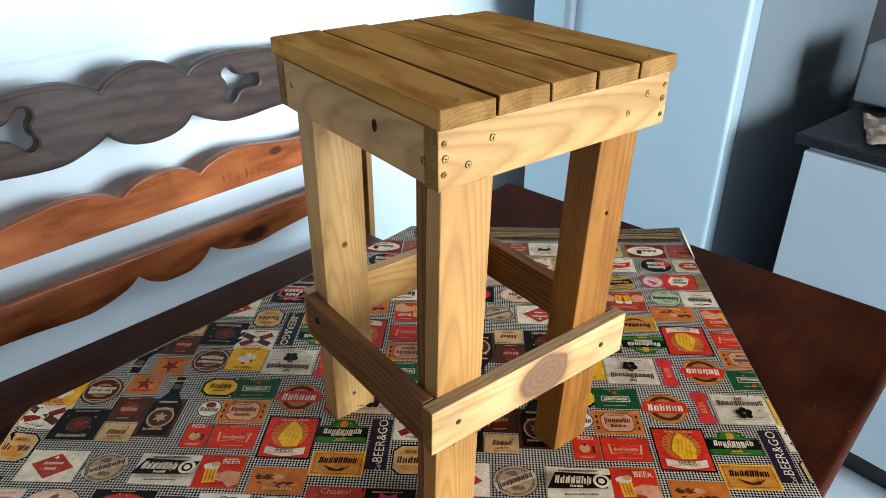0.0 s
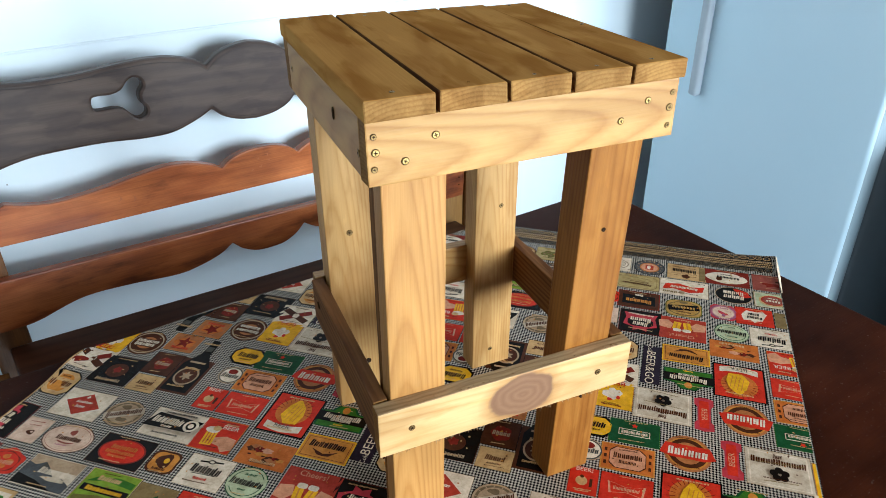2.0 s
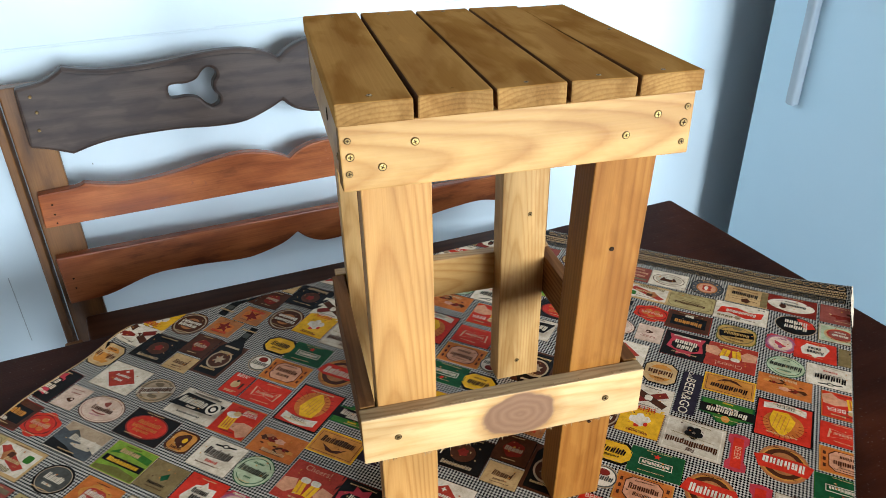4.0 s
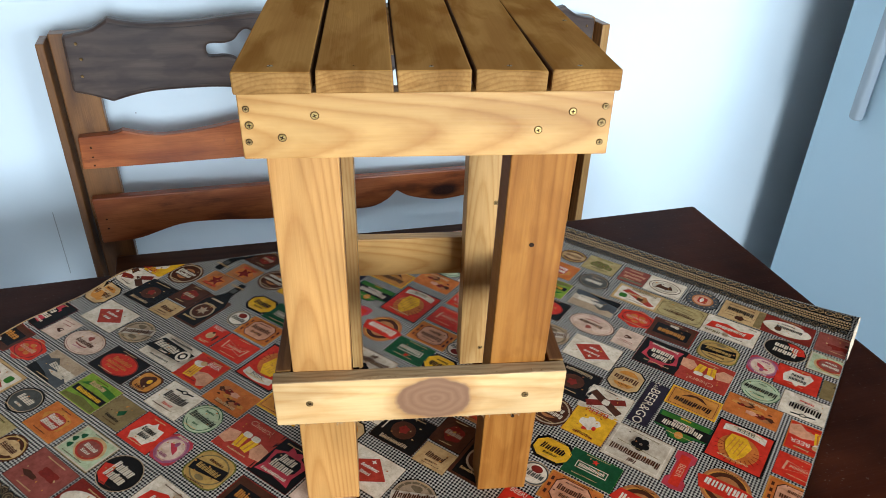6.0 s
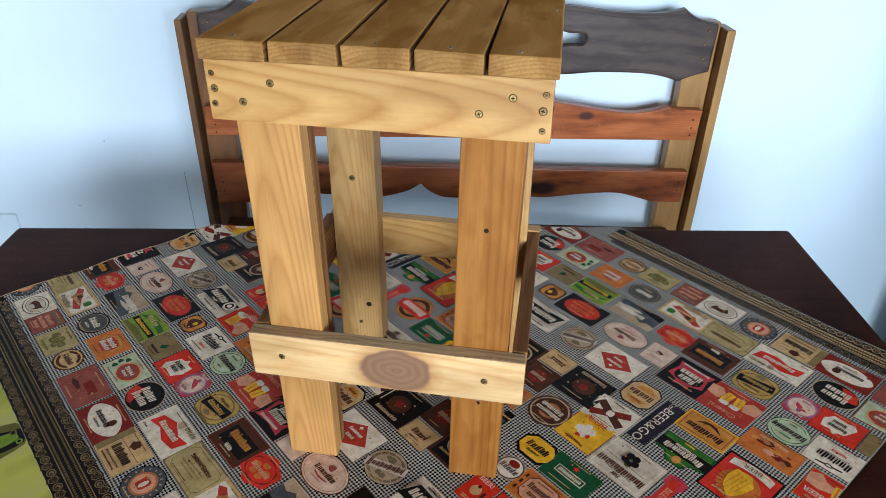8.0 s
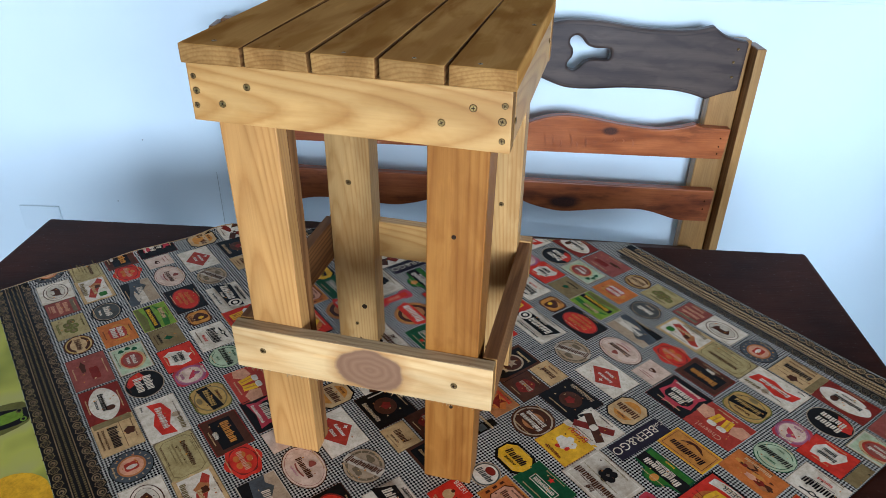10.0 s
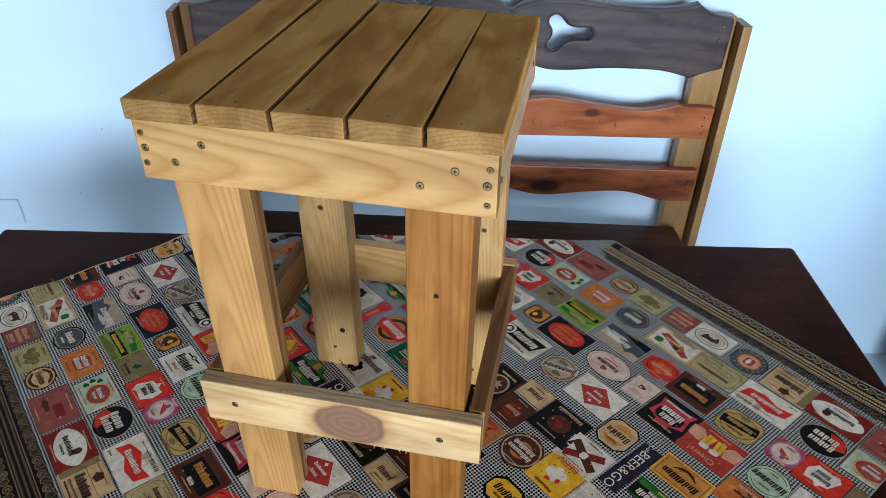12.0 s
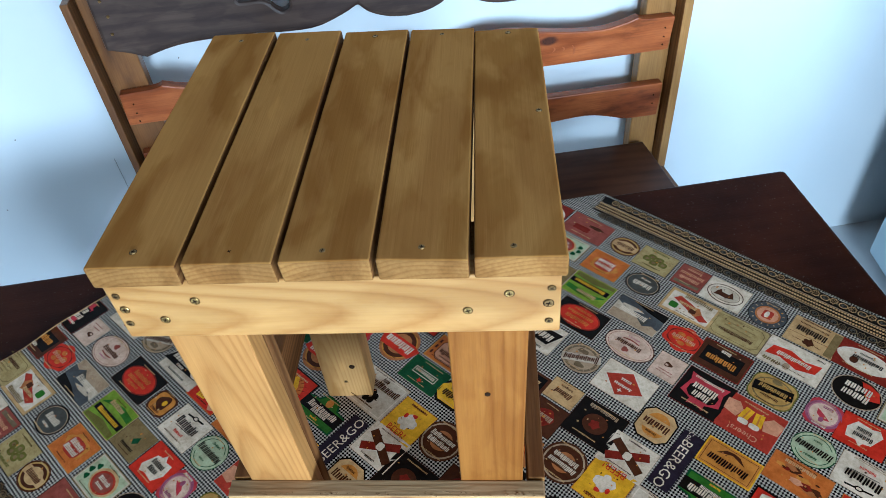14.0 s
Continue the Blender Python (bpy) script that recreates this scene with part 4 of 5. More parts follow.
        for ink, k in (("P", 1.0), ("R", 0.88)):
            p.shape(ink, [(-w * 0.36 * k, h * 0.2 * k), (0, h * 0.07 * k), (w * 0.36 * k, h * 0.2 * k), (w * 0.32 * k, -h * 0.22 * k), (0, -h * 0.12 * k), (-w * 0.32 * k, -h * 0.22 * k)])
        lines("P", (0.5, 0.13, -0.01))
    elif name == "target":
        framed(p, "W", "L", w, h, 0.0006)
        lines("K", (0.6, 0.07, 0.38), (0.5, 0.06, -0.38))
        p.shape("K", [(-w * 0.5, -h * 0.26), (w * 0.4, -h * 0.2), (w * 0.5, h * 0.22), (-w * 0.36, h * 0.26)])
        p.oval("W", w * 0.26, h * 0.42, w * 0.33, h * 0.02, 20)
        p.oval("K", w * 0.17, h * 0.28, w * 0.33, h * 0.02, 20)
        p.oval("W", w * 0.1, h * 0.16, w * 0.33, h * 0.02, 14)
        p.bars("W", w * 0.56, h * 0.24, -w * 0.1, h * 0.03, 7, rng)
        p.bars("W", w * 0.2, h * 0.08, -w * 0.06, -h * 0.17, 4, rng)
    elif name == "pint":
        framed(p, "R", "O", w, h, 0.0012)
        p.shape("P", [(w * 0.5, -h * 0.34), (w * 0.46, -h * 0.02), (w * 0.2, h * 0.02), (-w * 0.1, -h * 0.1), (-w * 0.12, -h * 0.24), (w * 0.16, -h * 0.3), (w * 0.3, -h * 0.46)])
        p.rect("Y", w * 0.26, h * 0.44, -w * 0.16, -h * 0.12, 0.1)
        for k in range(3):
            p.rect("O", w * 0.03, h * 0.36, -w * (0.23 - 0.07 * k), -h * 0.12, 0.1)
        p.oval("W", w * 0.34, h * 0.2, -w * 0.2, h * 0.14, 16)
        p.oval("C", w * 0.2, h * 0.16, -w * 0.12, h * 0.2, 12)
        p.bars("C", w * 0.3, h * 0.06, w * 0.16, h * 0.38, 7, rng)
    elif name == "copper":
        framed(p, "O", "T", w, h, 0.0009)
        for k in range(9):
            p.oval(("N", "T", "D", "A", "P")[k % 5], w * rng.uniform(0.14, 0.30), h * rng.uniform(0.14, 0.30), w * (-0.32 + 0.08 * k), h * rng.uniform(-0.2, 0.24), 12, 5, 0.3)
        for k in range(5):
            p.oval("N", w * 0.10, h * 0.07, w * (-0.3 + 0.14 * k), h * rng.uniform(-0.12, 0.2), 8, 3, 0.3)
        p.bars("C", w * 0.52, h * 0.13, w * 0.04, -h * 0.31, 9, rng)
    elif name == "maid":
        framed(p, "R", "D", w, h, 0.0006)
        p.oval("C", w * 0.4, h * 0.34, -w * 0.06, -h * 0.02, 16)
        p.oval("N", w * 0.14, h * 0.12, -w * 0.06, h * 0.14, 10)
        p.rect("N", w * 0.1, h * 0.3, w * 0.26, -h * 0.05)
        lines("C", (0.6, 0.05, -0.34), (0.46, 0.05, -0.42))
    elif name == "stone":
        p.oval("K", w, h, 0, 0, 40, 20, 0.05)
        p.oval("L", w * 0.94, h * 0.94, 0, 0, 40)
        p.oval("H", w * 0.84, h * 0.84, 0, 0, 30)
        p.oval("L", w * 0.72, h * 0.72, 0, 0, 30)
        for k in range(14):
            a = 2 * math.pi * k / 14
            p.rect("L", w * 0.02, h * 0.06, w * 0.39 * math.cos(a), h * 0.39 * math.sin(a), a + math.pi / 2)
        p.oval("H", w * 0.3, h * 0.2, -w * 0.06, h * 0.22, 12, 3, 0.3)
        p.oval("H", w * 0.34, h * 0.18, w * 0.06, -h * 0.22, 12, 4, 0.3)
        p.rect("Z", w * 0.94, h * 0.25, 0, 0, 0.45)
        n = 9
        for k in range(n):
            for side in (-1, 1):
                d = (k - n / 2 + 0.5 + 0.22 * side) * w * 0.092
                p.rect("N", w * 0.03, h * (rng.choice((0.12, 0.14, 0.19)) if k else 0.24), d * math.cos(0.45), d * math.sin(0.45), 0.45 - 0.2)
    elif name == "diamond":
        framed(p, "W", "L", w, h, 0.0005)
        p.shape("F", [(-w * 0.38, h * 0.04), (-w * 0.02, -h * 0.4), (w * 0.38, -h * 0.04), (w * 0.02, h * 0.4)])
        lines("W", (0.34, 0.09, 0.08), (0.2, 0.09, -0.1))
        star(p, "W", h * 0.07, 0, h * 0.24, 4)
    elif name == "night":
        framed(p, "K", "N", w, h, 0.0006)
        p.oval("N", w * 0.5, h * 0.5, 0, 0, 24)
        p.oval("D", w * 0.24, h * 0.26, 0, h * 0.02, 16, 5, 0.3)
        lines("L", (0.62, 0.11, -0.36))
    elif name == "barrel":
        p.rect("K", w, h, cut=w * 0.22)
        p.rect("C", w * 0.92, h * 0.92, cut=w * 0.2)
        p.oval("A", w * 0.7, h * 0.76, 0, 0, 24)
        p.rect("C", w * 0.88, h * 0.36)
        lines("N", (0.74, 0.22, 0.0), (0.3, 0.07, 0.26))
    elif name == "ribbon":
        framed(p, "W", "L", w, h, 0.0005)
        p.rect("D", w * 0.86, h * 0.22, 0, 0, 0.55)
        p.rect("N", w * 0.86, h * 0.22, 0, 0, -0.5)
        p.oval("W", w * 0.2, h * 0.26, 0, 0, 12, 4, 0.2)
        lines("K", (0.24, 0.05, -0.4))
    elif name == "artisan":
        p.oval("N", w, h, 0, 0, 36)
        p.oval("L", w * 0.9, h * 0.9, 0, 0, 32)
        p.oval("N", w * 0.82, h * 0.82, 0, 0, 32)
        p.oval("T", w * 0.5, h * 0.5, 0, 0, 24)
        p.rect("N", w * 0.8, h * 0.32)
        lines("W", (0.66, 0.13, 0.08), (0.6, 0.13, -0.08))
    elif name == "free":
        framed(p, "Y", "A", w, h, 0.001)
        for dx, dy, r in ((0.0, 0.06, 0.3), (-0.12, -0.06, 0.24), (0.14, 0.0, 0.26), (0.02, -0.14, 0.2)):
            p.oval("W", w * r, h * r, w * dx, h * dy, 14, 5, 0.15)
        p.oval("R", w * 0.16, h * 0.12, w * 0.06, h * 0.2, 10, 3, 0.3)
        p.oval("R", w * 0.1, h * 0.14, -w * 0.14, h * 0.1, 10)
        p.bars("D", w * 0.5, h * 0.06, 0, h * 0.4, 9, rng)
    elif name == "porter":
        p.rect("K", w, h, cut=h * 0.26)
        p.rect("Y", w * 0.9, h * 0.82, cut=h * 0.24)
        lines("K", (0.62, 0.28, 0.06), (0.36, 0.1, -0.2))
    elif name == "grey_oval":
        p.oval("L", w, h)
        p.oval("S", w * 0.92, h * 0.92)
        p.oval("W", w * 0.82, h * 0.82)
        p.oval("D", w * 0.4, h * 0.3, 0, h * 0.2, 14)
        lines("S", (0.7, 0.24, -0.04))
    elif name == "black_pink":
        framed(p, "K", "D", w, h, 0.0006)
        p.shape("M", [(-w * 0.4, h * 0.16), (-w * 0.16, h * 0.26), (-w * 0.16, h * 0.4), (0, h * 0.32), (w * 0.16, h * 0.4), (w * 0.16, h * 0.26), (w * 0.4, h * 0.16), (w * 0.34, -h * 0.18), (w * 0.4, -h * 0.38), (0, -h * 0.32), (-w * 0.4, -h * 0.38), (-w * 0.34, -h * 0.18)])
        p.rect("K", w * 0.6, h * 0.36, 0, h * 0.02, cut=0.006)
        lines("W", (0.36, 0.18, 0.1), (0.5, 0.18, -0.08), (0.6, 0.07, -0.29))
    elif name == "mugs":
        framed(p, "F", "R", w, h, 0.0006)
        for s in (-1, 1):
            p.shape("P", [(s * w * 0.5, -h * 0.3), (s * w * 0.48, h * 0.0), (s * w * 0.24, h * 0.06), (s * w * 0.18, -h * 0.18), (s * w * 0.3, -h * 0.34)])
            p.rect("Y", w * 0.16, h * 0.34, s * w * 0.11, -h * 0.12, -0.14 * s)
            p.rect("A", w * 0.03, h * 0.28, s * w * 0.11, -h * 0.12, -0.14 * s)
            p.oval("W", w * 0.21, h * 0.16, s * w * 0.1, h * 0.08, 14, 4, 0.15)
    elif name == "shield":
        p.oval("X", w, h, 0, 0, 40, 4, 0.16)
        p.oval("J", w * 0.94, h * 0.93, 0, 0, 40, 4, 0.16)
        p.oval("V", w * 0.76, h * 0.74, 0, 0, 32)
        p.oval("J", w * 0.70, h * 0.67, 0, 0, 32)
        p.bars("N", w * 0.34, h * 0.07, 0, h * 0.2, 8, rng)
        p.rect("K", w * 0.72, h * 0.26, 0, -h * 0.02, 0.14)
        p.bars("J", w * 0.54, h * 0.13, 0, -h * 0.02, 8, rng)
        p.oval("V", w * 0.2, h * 0.12, 0, -h * 0.26, 12)
    elif name == "malt":
        framed(p, "N", "D", w, h, 0.0014)
        p.rect("K", w * 0.78, h * 0.56)
        lines("A", (0.62, 0.22, 0.08))
        lines("W", (0.2, 0.12, -0.26))
    elif name == "badge_red":
        framed(p, "R", "D", w, h, 0.0006)
        p.shape("W", [(-w * 0.34, -h * 0.2), (-w * 0.2, h * 0.2), (-w * 0.06, h * 0.24), (0, h * 0.36), (w * 0.1, h * 0.22), (w * 0.3, h * 0.24), (w * 0.34, -h * 0.06), (w * 0.2, -h * 0.34), (-w * 0.1, -h * 0.3), (-w * 0.24, -h * 0.36)])
        p.bars("K", w * 0.4, h * 0.15, 0, h * 0.06, 6, rng)
        p.bars("K", w * 0.3, h * 0.14, w * 0.02, -h * 0.12, 5, rng)
    elif name == "straw":
        framed(p, "W", "L", w, h, 0.0006)
        p.rect("K", w * 0.5, h * 0.05, 0, h * 0.34, 0.12)
        p.oval("K", w * 0.16, h * 0.14, 0, h * 0.34, 12)
        p.oval("W", w * 0.1, h * 0.08, 0, h * 0.34, 10)
        lines("K", (0.66, 0.26, 0.08))
        p.rect("K", w * 0.5, h * 0.02, 0, -h * 0.08, 0.05)
        lines("R", (0.3, 0.09, -0.22))
        lines("L", (0.6, 0.04, -0.36))
    elif name == "circle":
        p.oval("E", w, h, 0, 0, 32)
        p.oval("b", w * 0.95, h * 0.95, 0, 0, 32)
        p.oval("E", w * 0.82, h * 0.82, 0, 0, 32)
        p.oval("b", w * 0.78, h * 0.78, 0, 0, 32)
        p.rect("b", w * 0.96, h * 0.26, 0, 0, 0.2)
        lines("K", (0.84, 0.2, 0.0))
        lines("E", (0.3, 0.07, 0.24), (0.2, 0.06, -0.24))
    elif name == "profile":
        p.rect("M", w * 0.92, h * 0.96, cut=0.006)
        p.oval("Q", w * 0.98, h * 0.94)
        p.oval("g", w * 0.84, h * 0.80)
        p.oval("a", w * 0.76, h * 0.72)
        p.shape("M", [(-w * 0.22, h * 0.14), (-w * 0.02, h * 0.2), (w * 0.16, h * 0.06), (w * 0.2, -h * 0.12), (w * 0.04, -h * 0.04), (-w * 0.08, h * 0.04)])
        p.oval("Q", w * 0.14, h * 0.18, w * 0.0, h * 0.2, 12)
        p.bars("Q", w * 0.3, h * 0.1, -w * 0.04, -h * 0.24, 5, rng)
        p.bars("W", w * 0.4, h * 0.07, -w * 0.02, h * 0.42, 7, rng)
    elif name == "flag":
        framed(p, "W", "L", w, h, 0.0006)
        p.shape("R", [(-w * 0.38, h * 0.12), (-w * 0.1, h * 0.26), (w * 0.2, h * 0.1), (w * 0.44, h * 0.18), (w * 0.38, -h * 0.18), (w * 0.1, -h * 0.26), (-w * 0.16, -h * 0.12), (-w * 0.42, -h * 0.22)])
        lines("W", (0.56, 0.16, 0.0))
        p.oval("L", w * 0.12, h * 0.24, w * 0.04, h * 0.32, 10)
        p.bars("K", w * 0.14, h * 0.05, -w * 0.36, -h * 0.36, 3, rng)
        p.bars("V", w * 0.3, h * 0.12, w * 0.28, h * 0.36, 4, rng)
    elif name == "star_oval":
        p.oval("L", w, h)
        p.oval("K", w * 0.96, h * 0.95)
        p.shape("R", [(-w * 0.47, 0), (-w * 0.38, -h * 0.28), (-w * 0.14, -h * 0.42), (0, -h * 0.4), (-w * 0.22, h * 0.1)])
        lines("W", (0.56, 0.22, 0.12), (0.56, 0.22, -0.12))
    elif name == "vesica":
        framed(p, "D", "N", w, h, 0.0006)
        p.shape("W", [(w * 0.46 * math.cos(t), h * 0.36 * math.sin(t) * (0.75 + 0.25 * abs(math.sin(t)))) for t in [2 * math.pi * k / 28 for k in range(28)]])
        p.oval("N", w * 0.14, h * 0.24, w * 0.16, h * 0.1, 14)
        p.bars("K", w * 0.5, h * 0.14, -w * 0.04, -h * 0.02, 8, rng)
        p.bars("K", w * 0.26, h * 0.07, 0, -h * 0.18, 6, rng)
    elif name == "old_label":
        framed(p, "C", "V", w, h, 0.0006)
        p.rect("N", w * 0.9, h * 0.012, 0, h * 0.12)
        p.rect("V", w * 0.16, h * 0.9, -w * 0.4, 0)
        p.oval("N", w * 0.26, h * 0.3, w * 0.02, h * 0.28, 14, 5, 0.3)
        p.bars("K", w * 0.62, h * 0.24, w * 0.06, -h * 0.06, 7, rng)
        p.bars("N", w * 0.6, h * 0.06, w * 0.06, -h * 0.28, 11, rng)
        p.bars("N", w * 0.6, h * 0.05, w * 0.06, -h * 0.39, 12, rng)
    elif name == "lion_round":
        p.oval("K", w, h, 0, 0, 32)
        p.oval("B", w * 0.95, h * 0.95, 0, 0, 32)
        p.oval("T", w * 0.64, h * 0.64, 0, 0, 28)
        p.oval("P", w * 0.54, h * 0.54, 0, 0, 28)
        p.oval("F", w * 0.34, h * 0.4, 0, 0, 16, 4, 0.25)
        p.oval("W", w * 0.12, h * 0.26, w * 0.02, 0, 12)
        for k in range(16):
            a = 2 * math.pi * k / 16
            p.rect("L", w * 0.03, h * 0.06, w * 0.39 * math.cos(a), h * 0.39 * math.sin(a), a + math.pi / 2)
    elif name == "label_cream":
        p.rect("H", w, h, cut=0.003)
        p.rect("e", w * 0.95, h * 0.92, cut=0.003)
        p.rect("V", w * 0.86, h * 0.78, cut=0.006)
        p.rect("e", w * 0.84, h * 0.75, cut=0.006)
        lines("N", (0.62, 0.13, 0.16))
        lines("V", (0.5, 0.05, 0.0), (0.56, 0.05, -0.1), (0.44, 0.05, -0.2), (0.3, 0.05, 0.31))
    elif name == "picnic":
        framed(p, "I", "C", w, h, 0.0007)
        p.shape("G", [(-w * 0.46, h * 0.08), (-w * 0.1, h * 0.2), (w * 0.46, h * 0.12), (w * 0.46, h * 0.3), (w * 0.1, h * 0.36), (-w * 0.3, h * 0.26)])
        p.shape("X", [(-w * 0.46, -h * 0.46), (w * 0.46, -h * 0.46), (w * 0.46, -h * 0.3), (w * 0.0, -h * 0.22), (-w * 0.46, -h * 0.34)])
        p.bars("C", w * 0.46, h * 0.15, -w * 0.04, h * 0.26, 7, rng)
        p.rect("K", w * 0.92, h * 0.2, w * 0.02, -h * 0.08)
        p.bars("Y", w * 0.74, h * 0.13, w * 0.02, -h * 0.08, 10, rng)
    elif name == "blossom":
        p.oval("R", w, h, 0, 0, 40, 6, 0.14)
        p.oval("D", w * 0.8, h * 0.76, 0, 0, 30, 6, 0.1)
        p.oval("R", w * 0.7, h * 0.66, 0, 0, 30)
        for k in range(5):
            a = k * 1.256 + 0.3
            p.oval("O", w * 0.18, h * 0.16, w * 0.17 * math.cos(a), h * 0.17 * math.sin(a), 10)
        p.bars("P", w * 0.56, h * 0.14, 0, 0, 7, rng)
    elif name == "hill":
        framed(p, "Z", "S", w, h, 0.0006)
        p.rect("L", w * 0.96, h * 0.34, 0, h * 0.3)
        p.shape("B", [(-w * 0.49, -h * 0.46), (w * 0.49, -h * 0.46), (w * 0.49, -h * 0.2), (w * 0.3, -h * 0.06), (w * 0.18, -h * 0.16), (-w * 0.04, h * 0.14), (-w * 0.2, h * 0.3), (-w * 0.34, h * 0.16), (-w * 0.49, h * 0.22)])
        p.shape("S", [(-w * 0.2, h * 0.3), (-w * 0.04, h * 0.14), (-w * 0.1, h * 0.02), (-w * 0.16, h * 0.1), (-w * 0.24, h * 0.04)])
        p.shape("K", [(-w * 0.49, -h * 0.46), (w * 0.3, -h * 0.46), (-w * 0.1, -h * 0.26), (-w * 0.49, -h * 0.16)])
        p.oval("Z", w * 0.5, h * 0.14, w * 0.16, -h * 0.14, 18, 5, 0.2)
        p.bars("W", w * 0.56, h * 0.2, w * 0.08, h * 0.06, 8, rng)
    elif name == "boar":
        framed(p, "W", "L", w, h, 0.0006)
        p.oval("N", w * 0.86, h * 0.76, 0, 0, 30)
        p.oval("W", w * 0.82, h * 0.70, 0, 0, 30)
        p.oval("N", w * 0.70, h * 0.56, 0, 0, 30)
        p.oval("Z", w * 0.68, h * 0.53, 0, 0, 30)
        p.shape("N", [(-w * 0.22, h * 0.06), (-w * 0.06, h * 0.14), (w * 0.12, h * 0.12), (w * 0.24, h * 0.16), (w * 0.2, -h * 0.02), (w * 0.14, -h * 0.16), (w * 0.09, -h * 0.04), (-w * 0.08, -h * 0.04), (-w * 0.12, -h * 0.17), (-w * 0.18, -h * 0.06)])
    elif name == "worth":
        framed(p, "d", "N", w, h, 0.0006)
        p.rect("H", w * 0.84, h * 0.13, 0, h * 0.34)
        lines("P", (0.66, 0.15, 0.12), (0.8, 0.15, -0.08), (0.5, 0.13, -0.27))
    elif name == "hops":
        framed(p, "e", "V", w, h, 0.0006)
        for dx, dy in ((-0.24, 0.06), (0.0, 0.12), (0.22, 0.04), (-0.1, -0.08), (0.12, -0.1)):
            p.oval("X", w * 0.25, h * 0.28, w * dx, h * dy, 16, 4, 0.12)
            p.oval("V", w * 0.12, h * 0.13, w * dx, h * dy, 10, 3, 0.2)
        lines("X", (0.5, 0.09, -0.36), (0.4, 0.07, 0.38))
    elif name == "amber_oval":
        p.oval("N", w, h)
        p.oval("J", w * 0.9, h * 0.88)
        p.oval("N", w * 0.8, h * 0.76)
        p.oval("C", w * 0.6, h * 0.56)
        p.rect("C", w * 0.86, h * 0.3)
        lines("N", (0.62, 0.2, 0.0))
    elif name == "faded":
        framed(p, "d", "N", w, h, 0.0006)
        p.oval("D", w * 0.5, h * 0.3, w * 0.1, h * 0.1, 16, 4, 0.3)
        p.oval("N", w * 0.4, h * 0.16, -w * 0.16, -h * 0.14, 14, 5, 0.25)
    elif name == "vintage":
        framed(p, "C", "V", w, h, 0.0009)
        p.rect("W", w * 0.88, h * 0.78)
        p.shape("F", [(-w * 0.42, h * 0.22), (-w * 0.3, h * 0.34), (w * 0.1, h * 0.06), (w * 0.36, -h * 0.1), (w * 0.26, -h * 0.28), (-w * 0.06, -h * 0.12)])
        p.oval("T", w * 0.28, h * 0.4, -w * 0.12, h * 0.06, 16, 5, 0.25)
        p.oval("N", w * 0.16, h * 0.22, -w * 0.08, h * 0.1, 12, 4, 0.25)
        p.oval("G", w * 0.2, h * 0.3, w * 0.28, h * 0.16, 14, 4, 0.2)
        p.bars("C", w * 0.36, h * 0.12, w * 0.06, -h * 0.03, 7, rng)
        p.bars("V", w * 0.56, h * 0.14, -w * 0.08, -h * 0.3, 8, rng)
    elif name == "alpine":
        p.oval("K", w, h)
        p.oval("L", w * 0.9, h * 0.88)
        p.oval("S", w * 0.86, h * 0.83)
        lines("W", (0.56, 0.22, 0.04), (0.3, 0.08, -0.2))
    elif name == "here":
        framed(p, "O", "A", w, h, 0.0009)
        p.oval("A", w * 0.8, h * 0.7, 0, h * 0.06, 20, 5, 0.2)
        p.oval("F", w * 0.60, h * 0.60, 0, 0, 20, 4, 0.15)
        lines("W", (0.46, 0.17, 0.1), (0.46, 0.17, -0.1))
    elif name == "rosso":
        framed(p, "Z", "V", w, h, 0.0012)
        p.rect("b", w * 0.9, h * 0.86)
        p.oval("C", w * 0.66, h * 0.74, w * 0.06, h * 0.02, 22)
        for dx, dy in ((-0.34, -0.18), (-0.3, 0.2), (-0.38, 0.02)):
            p.oval("E", w * 0.14, h * 0.2, w * dx, h * dy, 12, 3, 0.3)
        p.oval("F", w * 0.56, h * 0.62, w * 0.06, 0, 20)
        p.oval("d", w * 0.46, h * 0.5, w * 0.06, 0, 18)
        p.bars("W", w * 0.34, h * 0.13, w * 0.06, h * 0.06, 5, rng)
        p.bars("W", w * 0.24, h * 0.09, w * 0.06, -h * 0.1, 4, rng)
    elif name == "grey_leaf":
        framed(p, "V", "V", w, h, 0.0006)
        p.shape("E", [(-w * 0.06, h * 0.02), (w * 0.1, h * 0.2), (w * 0.16, h * 0.02), (w * 0.04, -h * 0.12)])
        lines("K", (0.5, 0.1, -0.24))
    elif name == "pale":
        framed(p, "a", "L", w, h, 0.0006)
        p.oval("N", w * 0.34, h * 0.22, w * 0.04, -h * 0.1, 14, 3, 0.3)
        p.oval("a", w * 0.12, h * 0.08, w * 0.08, -h * 0.08, 8)
        lines("d", (0.5, 0.05, 0.18), (0.6, 0.04, 0.3))
    elif name == "pilgrim":
        p.oval("N", w, h, 0, 0, 36)
        p.oval("a", w * 0.96, h * 0.95, 0, 0, 36)
        p.oval("d", w * 0.88, h * 0.86, 0, 0, 36)
        p.oval("a", w * 0.865, h * 0.84, 0, 0, 36)
        p.bars("N", w * 0.52, h * 0.16, w * 0.02, h * 0.0, 7, rng)
        p.oval("d", w * 0.16, h * 0.22, w * 0.02, h * 0.2, 12, 3, 0.3)
        banner(p, "d", w * 0.34, h * 0.04, w * 0.02, -h * 0.14, 0.9)
        lines("g", (0.26, 0.05, -0.26))
    elif name == "red_lamp":
        framed(p, "K", "N", w, h, 0.0006)
        p.oval("D", w * 0.86, h * 0.82)
        p.oval("R", w * 0.8, h * 0.74)
